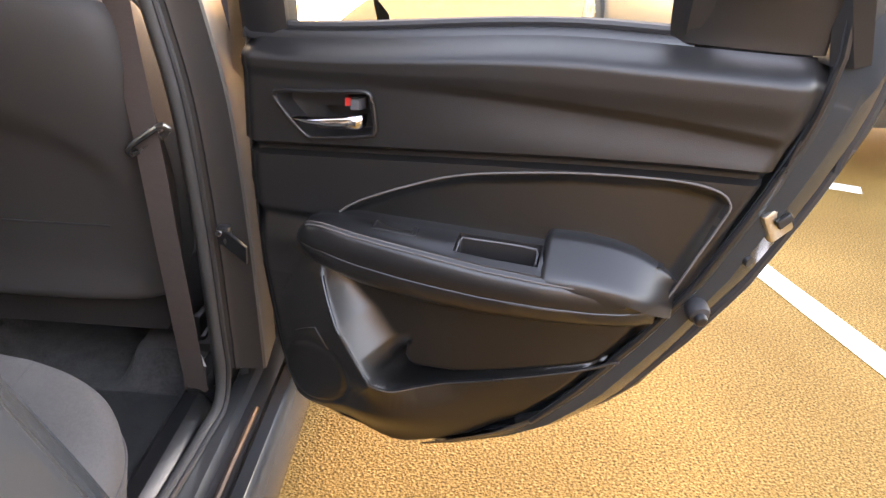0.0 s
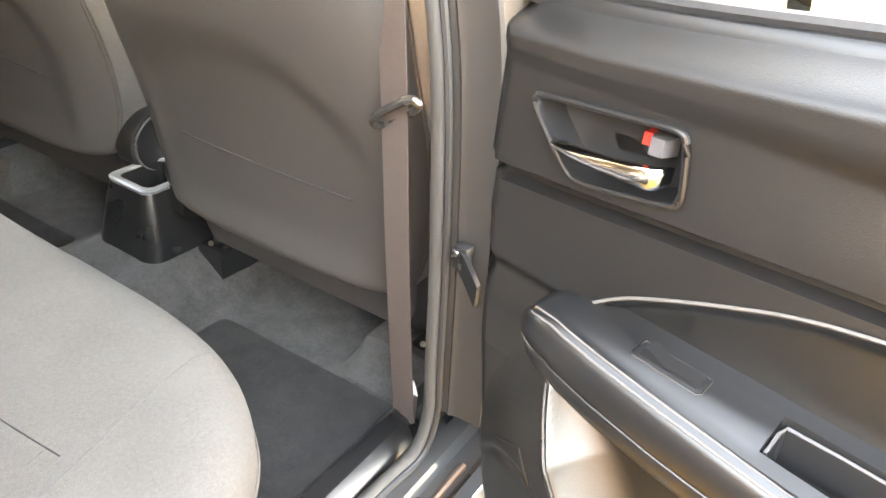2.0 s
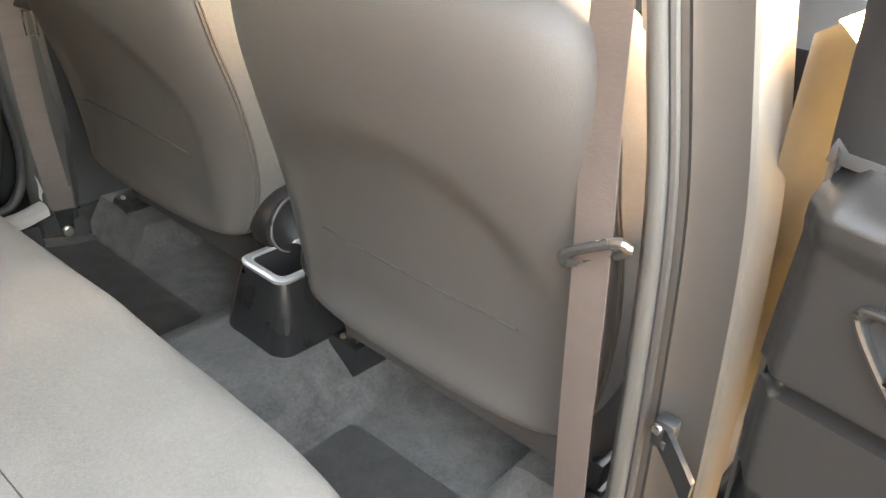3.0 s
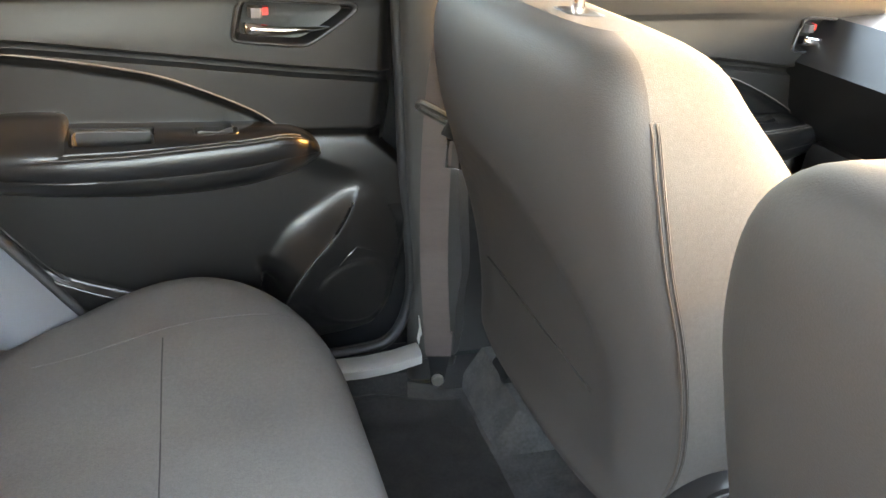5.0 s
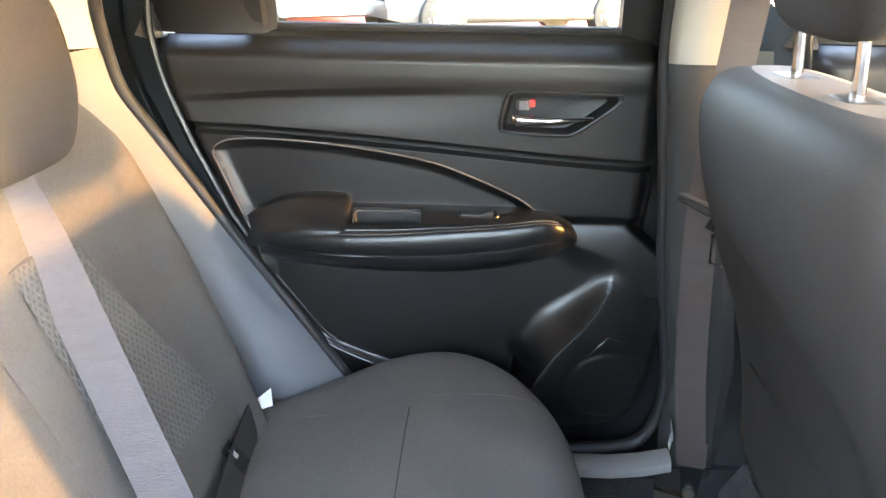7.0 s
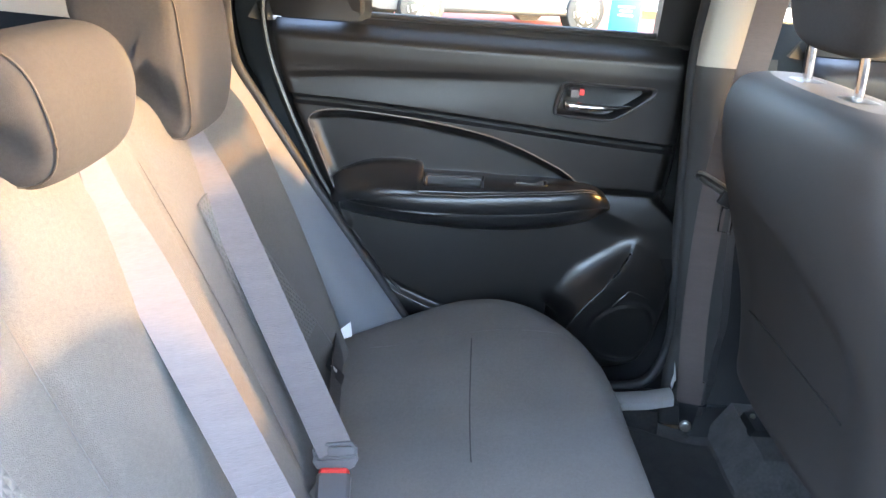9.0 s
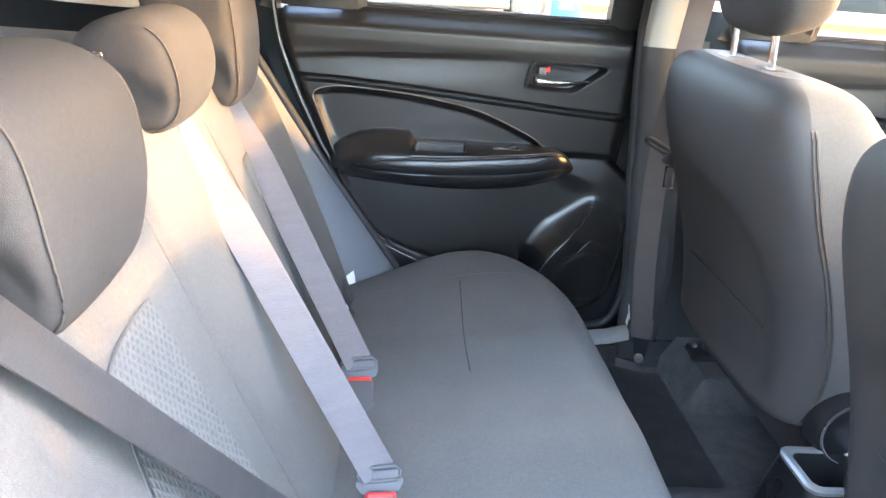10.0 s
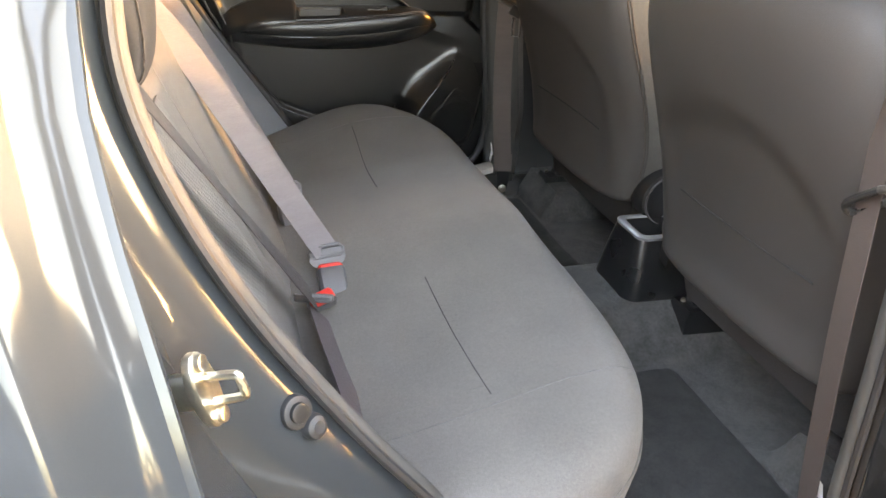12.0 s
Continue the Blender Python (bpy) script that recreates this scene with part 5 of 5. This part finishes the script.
rear_belt((-0.035, 0.335, 0.93), (0.207, 0.168, 0.516), (0.35, -0.7, 0.6), "mauve grey rear seat belt fastened into its buckle", M_WEB, lap=[(0.203, 0.19, 0.495), (0.192, 0.26, 0.496), (0.178, 0.38, 0.50), (0.168, 0.50, 0.50)], lap_mat=M_WEBSHADE, lap_n=(0.9, 0, 0.3))
rear_belt((-0.03, 0.045, 0.94), (0.243, -0.095, 0.515), (0.35, -0.7, 0.6), "mauve grey centre seat belt fastened into its buckle", M_WEB)
rear_belt((-0.025, -0.505, 0.972), (0.205, -0.225, 0.507), (0.75, 0.35, 0.4), "dark twisted rear seat belt across the backrest", M_WEBSHADE, lap=[(0.21, -0.24, 0.492), (0.215, -0.33, 0.487), (0.222, -0.42, 0.482), (0.225, -0.52, 0.47)], twist=0.35, lap_mat=M_WEBLAP, into=(0.27, 0.83, -0.4), into_n=(0.1, 0.43, 0.88))
buckle("belt_buckle", (0.209, 0.148, 0.498), (0.06, -0.75, -0.66), (0, -0.66, 0.75), "grey belt buckle with red button between cushion and backrest")
buckle("belt_buckle", (0.246, -0.115, 0.497), (0.06, -0.75, -0.66), (0, -0.66, 0.75), "grey belt buckle with red button between cushion and backrest")
buckle("belt_buckle", (0.222, -0.19, 0.487), (0.1, 0.5, -0.85), (0.1, -0.85, 0.5), "grey belt buckle with red button between cushion and backrest")
lab = thing("child_seat_label", (0.153, 0.512, 0.505), "white cloth label at the back of the cushion", "label")
part("flag", quads([[(0.142, 0.500, 0.492), (0.160, 0.512, 0.503), (0.181, 0.528, 0.516)], [(0.144, 0.496, 0.488), (0.164, 0.504, 0.491), (0.186, 0.514, 0.495)]]), M_PAPER, lab)

tag = thing("anchor_tag", (0.168, 0.375, 0.5), "small black cloth tag with a white mark in the seat crease", "tag")
flap = part("flap", quads([[back_point(y, z, 0.012 + 0.25 * (0.53 - z)) for y in (0.358, 0.372, 0.386)] for z in (0.486, 0.505, 0.522)]), M_BLACK, tag)
part("mark", quads([[back_point(y, z, 0.0135 + 0.25 * (0.53 - z)) for y in (0.368, 0.376)] for z in (0.502, 0.515)]), M_PAPER, flap, "white printed mark")


def pillar_belt(name, path, normals, guide, tongue_at, slant, label, mat_w, bolt):
    b = thing(name, bolt, label, "seat belt", "front seat belts")
    pts = smooth_line(path, 8)
    part("webbing", ribbon(pts, [Vector(normals)], 0.046), mat_w, b, "flat woven webbing")
    part("sleeve", ribbon([Vector(bolt) + Vector((-0.004, 0, 0.10)), Vector(bolt) + Vector((-0.002, 0, 0.05))], [Vector(normals)], 0.044, 0.006), M_WEBBROWN, b, "stitched end sleeve")
    part("anchor", ribbon([Vector(bolt) + Vector((-0.002, 0, 0.055)), Vector(bolt) + Vector((0, 0, 0.02)), Vector(bolt) - Vector((0, 0, 0.014))], [Vector(normals)], 0.03, 0.004, widths=[0.04, 0.03, 0.024]), M_BLACK, b, "black steel anchor plate")
    part("bolt", disc(Vector(bolt) + Vector(normals).normalized() * 0.006, normals, 0.011, 0.012, 12), M_STEEL, b, "hexagon anchor bolt")
    g = Vector(guide)
    nn = Vector(normals).normalized()
    s = Vector((0, 0, 1)).cross(nn).normalized()
    loop = smooth_line([g + s * x + Vector((0, 0, z + 0.45 * slant * x)) + nn * h for x, z, h in ((-0.033, -0.002, 0.004), (-0.026, 0.005, 0.008), (0.024, 0.006, 0.008), (0.032, 0.002, 0.003), (0.028, -0.006, -0.004), (-0.027, -0.007, -0.004))], 4, True)
    part("guide", tube(loop, 0.0048, 8, True), M_GUN, b, "bright slotted belt tongue")
    if tongue_at:
        q = Vector(tongue_at)
        part("tongue_plate", tube([q + s * x + Vector((0, 0, z)) for x, z in ((-0.011, 0.025), (-0.01, -0.018), (0.01, -0.02), (0.011, 0.022))], 0.003, 6, True), M_CHROME, b, "hanging steel tongue plate")
        part("tongue_body", rbox((0, 0, 0), (0.03, 0.008, 0.03), 0.003, Matrix.Translation(q + Vector((-0.004, 0.0, 0.042))) @ pose(0, 0, 0, 0, 25, 0)), M_BLACK, b)
    return b


pillar_belt("pillar_seat_belt", [(0.80, 0.535, 1.24), (0.797, 0.575, 1.02), (0.79, 0.608, 0.80), (0.806, 0.628, 0.56), (0.834, 0.636, 0.34)], (-0.25, -1, 0.05), (0.79, 0.606, 0.785), (0.816, 0.602, 0.722), -1.1, "brown seat belt hanging down the far B-pillar", M_WEBBROWN, (0.838, 0.637, 0.283))
pillar_belt("pillar_seat_belt", [(0.757, -0.54, 1.22), (0.757, -0.566, 0.96), (0.757, -0.588, 0.79), (0.768, -0.603, 0.6), (0.79, -0.615, 0.40), (0.80, -0.618, 0.34)], (-0.95, 0.3, 0.05), (0.755, -0.592, 0.79), None, 1.5, "brown seat belt hanging down the near B-pillar", M_WEBBROWN, (0.805, -0.615, 0.285))
for s in (-1, 1):
    t = thing("belt_tag", (0.80, s * 0.63, 0.385), "small torn white paper tag beside the belt", "tag", "belt tags")
    c = Vector((0.797, -0.624, 0.385)) if s < 0 else Vector((0.80, 0.645, 0.385))
    part("paper", quads([[c + Vector((-0.004, -0.008, 0.026)), c + Vector((-0.004, 0.004, 0.03))], [c + Vector((0, -0.014, 0.0)), c + Vector((0, 0.006, 0.004))], [c + Vector((0, -0.006, -0.008)), c + Vector((0, 0.008, -0.004))], [c + Vector((-0.003, -0.01, -0.024)), c + Vector((-0.003, 0.004, -0.02))]]), M_PAPER, t)


# ---------------------------------------------------------------- front seats
def front_seat(cy, dx, label):
    st = thing("front_seat", (1.1 + dx, cy, 0.3), label, "seat", "front seats")
    inner = 1 if cy < 0 else -1
    prof = [(0.475, 0.865, 0.11, 0.215), (0.485, 0.85, 0.145, 0.232), (0.52, 0.848, 0.165, 0.243), (0.57, 0.842, 0.175, 0.25), (0.63, 0.83, 0.18, 0.254), (0.69, 0.812, 0.185, 0.256), (0.75, 0.79, 0.19, 0.255), (0.81, 0.767, 0.19, 0.251), (0.86, 0.75, 0.19, 0.249), (0.905, 0.739, 0.185, 0.244), (0.945, 0.734, 0.175, 0.235), (0.972, 0.738, 0.155, 0.22), (0.99, 0.75, 0.115, 0.195), (0.999, 0.77, 0.06, 0.15)]
    line = [smooth_line([(a, b, 0) for a, b in [(p[0], p[k]) for p in prof]], 3) for k in (1, 2, 3)]
    # angles round the section, from the rear centre; the cover ends at the seam on each flank
    seam_a = 82.0
    rear_a = [-seam_a + 2 * seam_a * k / 48 for k in range(49)]
    front_a = [seam_a + (360 - 2 * seam_a) * k / 40 for k in range(41)]
    def flank(i, deg):
        z, xr, th, hw = line[0][i].x, line[0][i].y, line[1][i].y, line[2][i].y
        a = radians(deg)
        cx, sy = math.cos(a), math.sin(a)
        px, py = math.copysign(abs(cx) ** 0.45, cx), math.copysign(abs(sy) ** 0.42, sy)
        x = xr + th / 2 - th / 2 * px
        y = hw * py
        if px > 0.2:                                     # rear face: bowed, with a knee recess under an arch
            x -= 0.012 * (1 - (y / hw) ** 2) * step(0.2, 0.5, px)
            arch = 0.815 - 2.6 * y * y
            x += 0.013 * step(arch + 0.012, arch - 0.022, z) * step(0.215, 0.15, abs(y)) * step(0.47, 0.55, z)
        if px < 0:                                       # front: side bolsters stand forward of the middle
            x += (0.05 * step(0.12, 0.2, abs(y)) * step(0.97, 0.86, z) * step(0.5, 0.62, z)) * min(1, -px * 1.4)
        y += inner * 0.008 * step(0.0, 1.0, py * inner) * step(0.5, 0.6, z)
        return Vector((x + dx, cy + y, z))
    n = len(line[0])
    back = part("backrest", quads([[flank(i, a) for a in rear_a] for i in range(n)]), M_SEATBACK, st, "dark seat back with a smooth rear cover", 80)
    part("front_upholstery", quads([[flank(i, a) for a in front_a] for i in range(n)]), M_SEATSIDE, back, "grey cloth front and side bolsters", 80)
    part("top_cap", loft([[flank(n - 1, a) for a in rear_a + front_a[1:-1]], [flank(n - 1, a) * 0.5 + Vector((0.785 + dx, cy, 0.9995)) * 0.5 for a in rear_a + front_a[1:-1]]]), M_SEATBACK, back)
    for s in (-1, 1):
        for da, r, m in ((0, 0.0016, M_WELT), (0.7, 0.0012, M_THREAD), (2.4, 0.0014, M_SEATBACK), (3.0, 0.0012, M_THREAD)):
            part("welt", tube([flank(i, s * (seam_a + da)) for i in range(2, n - 9)], r, 6), m, back, "sewn welt along the side")
    part("lower_seam", tube([Vector((0.8325 + dx - 0.0125 * (1 - (y / 0.254) ** 2) + 0.0128 * step(0.215, 0.15, abs(y)), cy + y, 0.62 - 0.25 * (y * (1 if cy > 0 else 0)) ** 2)) for y in [-0.16 + 0.016 * k for k in range(21)]], 0.0016, 6), M_THREAD, back, "sewn crease across the lower seat back")
    # cushion
    rows = []
    for x, zt, zb, hw in ((0.93, 0.49, 0.38, 0.22), (0.97, 0.50, 0.36, 0.245), (1.1, 0.505, 0.355, 0.25), (1.3, 0.535, 0.36, 0.25), (1.38, 0.53, 0.37, 0.235), (1.42, 0.49, 0.4, 0.2)):
        rows.append([Vector((x + dx, cy + hw * a, lerp(zb, zt, b))) for a, b in ((-0.9, 0), (-1, 0.3), (-1, 0.75), (-0.93, 1.0), (-0.7, 1.0), (-0.4, 0.9), (0.4, 0.9), (0.7, 1.0), (0.93, 1.0), (1, 0.75), (1, 0.3), (0.9, 0))])
    part("cushion", loft(rows), M_SEATDARK, st, "dark cloth seat cushion")
    # recliner cover and rails
    ry = cy + inner * 0.268
    rec = part("recliner_cover", disc((0.955 + dx, ry - inner * 0.01, 0.50), (0, inner, 0), 0.062, 0.04, 32, 0.012), M_PLASTIC2, st, "round black recliner cover")
    part("rim", tube([(0.955 + dx + 0.052 * math.cos(a), ry + inner * 0.01, 0.50 + 0.052 * math.sin(a)) for a in [2 * math.pi * k / 32 for k in range(32)]], 0.0022, 6, True), M_GREY, rec, "bright moulded ring")
    part("side_shield", loft([[(x + dx, ry - inner * 0.03, z0), (x + dx, ry - inner * 0.03, z1), (x + dx, ry, z1 - 0.008), (x + dx, ry, z0 + 0.008)] for x, z0, z1 in ((0.9, 0.42, 0.5), (0.98, 0.39, 0.52), (1.2, 0.38, 0.47), (1.36, 0.39, 0.45))]), M_PLASTIC, st, "black side shield")
    for s in (-1, 1):
        yy = cy + s * (0.215 if s == inner else 0.244)
        rail = part("rail", rbox((1.2 + dx, yy, 0.345), (0.5, 0.034, 0.03), 0.004), M_BLACK, st, "black steel seat rail")
        part("foot_cover", loft([[(x, yy - 0.034, z0), (x, yy - 0.03, z1), (x, yy + 0.03, z1), (x, yy + 0.034, z0)] for x, z0, z1 in ((0.918, 0.262, 0.335), (0.926, 0.262, 0.35), (0.99, 0.29, 0.354), (1.03, 0.30, 0.35))]), M_BLACK, rail, "black rail end cover")
        for k in range(2):
            part("rivet", disc((0.935 + 0.03 * k, yy + 0.012 - 0.024 * k, 0.353), (-0.5, 0, 1), 0.005, 0.006, 10), M_STEEL, rail)
        part("leg", rbox((0.985 + dx, yy, 0.37), (0.07, 0.02, 0.06), 0.004), M_BLACK, rail)
    h = headrest(st, (0.792 + dx, cy, 1.145), (0.055, 0.13, 0.10), 14, M_SEATDARK, "dark cloth headrest on chrome posts", False)
    for s in (-1, 1):
        part("post", tube([(0.80 + dx, cy + s * 0.07, 0.97), (0.79 + dx, cy + s * 0.07, 1.09)], 0.006, 10), M_CHROME, h, "chrome headrest post")
        part("post_guide", pillow((0.798 + dx, cy + s * 0.07, 0.989), (0.022, 0.03, 0.012)), M_BLACK, h, "black post guide")
    return st


front_seat(-0.328, -0.012, "dark front seat with smooth vinyl back, driver side")
front_seat(0.318, 0.0, "dark front seat with smooth vinyl back, passenger side")

# ---------------------------------------------------------------- centre console with rear cup holder
console = thing("centre_console", (1.0, 0, 0.33), "black moulded centre console with a square rear cup holder", "console")


def rrect(x0, x1, hw, z, r, n=5):
    out = []
    for cx, cy, a0 in ((x0 + r, hw - r, 90), (x0 + r, -hw + r, 180), (x1 - r, -hw + r, 270), (x1 - r, hw - r, 0)):
        for k in range(n + 1):
            a = radians(a0 + 90 * k / n)
            out.append(Vector((cx + r * math.cos(a), cy + r * math.sin(a), z)))
    return out


part("base", loft([rrect(0.822, 1.06, 0.082, 0.315, 0.035), rrect(0.828, 1.05, 0.076, 0.36, 0.032), rrect(0.838, 1.03, 0.062, 0.43, 0.026), rrect(0.845, 1.0, 0.053, 0.462, 0.02)], cap=False), M_PLASTIC2, console, "tapered black console end")
part("rim", quads([rrect(0.845, 1.0, 0.053, 0.460, 0.02), rrect(0.844, 1.001, 0.054, 0.467, 0.02), rrect(0.848, 0.997, 0.050, 0.470, 0.018), rrect(0.857, 0.955, 0.042, 0.469, 0.014), rrect(0.860, 0.952, 0.039, 0.464, 0.012)], close_v=True), M_SILVER, console, "satin silver rim")
part("well", loft([rrect(0.860, 0.952, 0.039, 0.466, 0.012), rrect(0.862, 0.95, 0.037, 0.42, 0.012), rrect(0.866, 0.946, 0.033, 0.385, 0.012)][::-1], cap=False), M_BLACK, console, "dark square cup well")
part("well_floor", loft([rrect(0.864, 0.948, 0.035, 0.384, 0.012), rrect(0.864, 0.948, 0.035, 0.39, 0.012)]), M_BLACK, console)
part("spine", loft([[(x, -w, 0.33), (x, -w * 0.9, z), (x, w * 0.9, z), (x, w, 0.33)] for x, w, z in ((0.99, 0.055, 0.455), (1.1, 0.06, 0.45), (1.3, 0.08, 0.46), (1.5, 0.1, 0.55))]), M_PLASTIC, console, "console running forward between the seats")
part("screw_cap", disc((0.832, -0.05, 0.352), (-1, -0.1, 0.15), 0.006, 0.006, 12), M_BLACK, console)
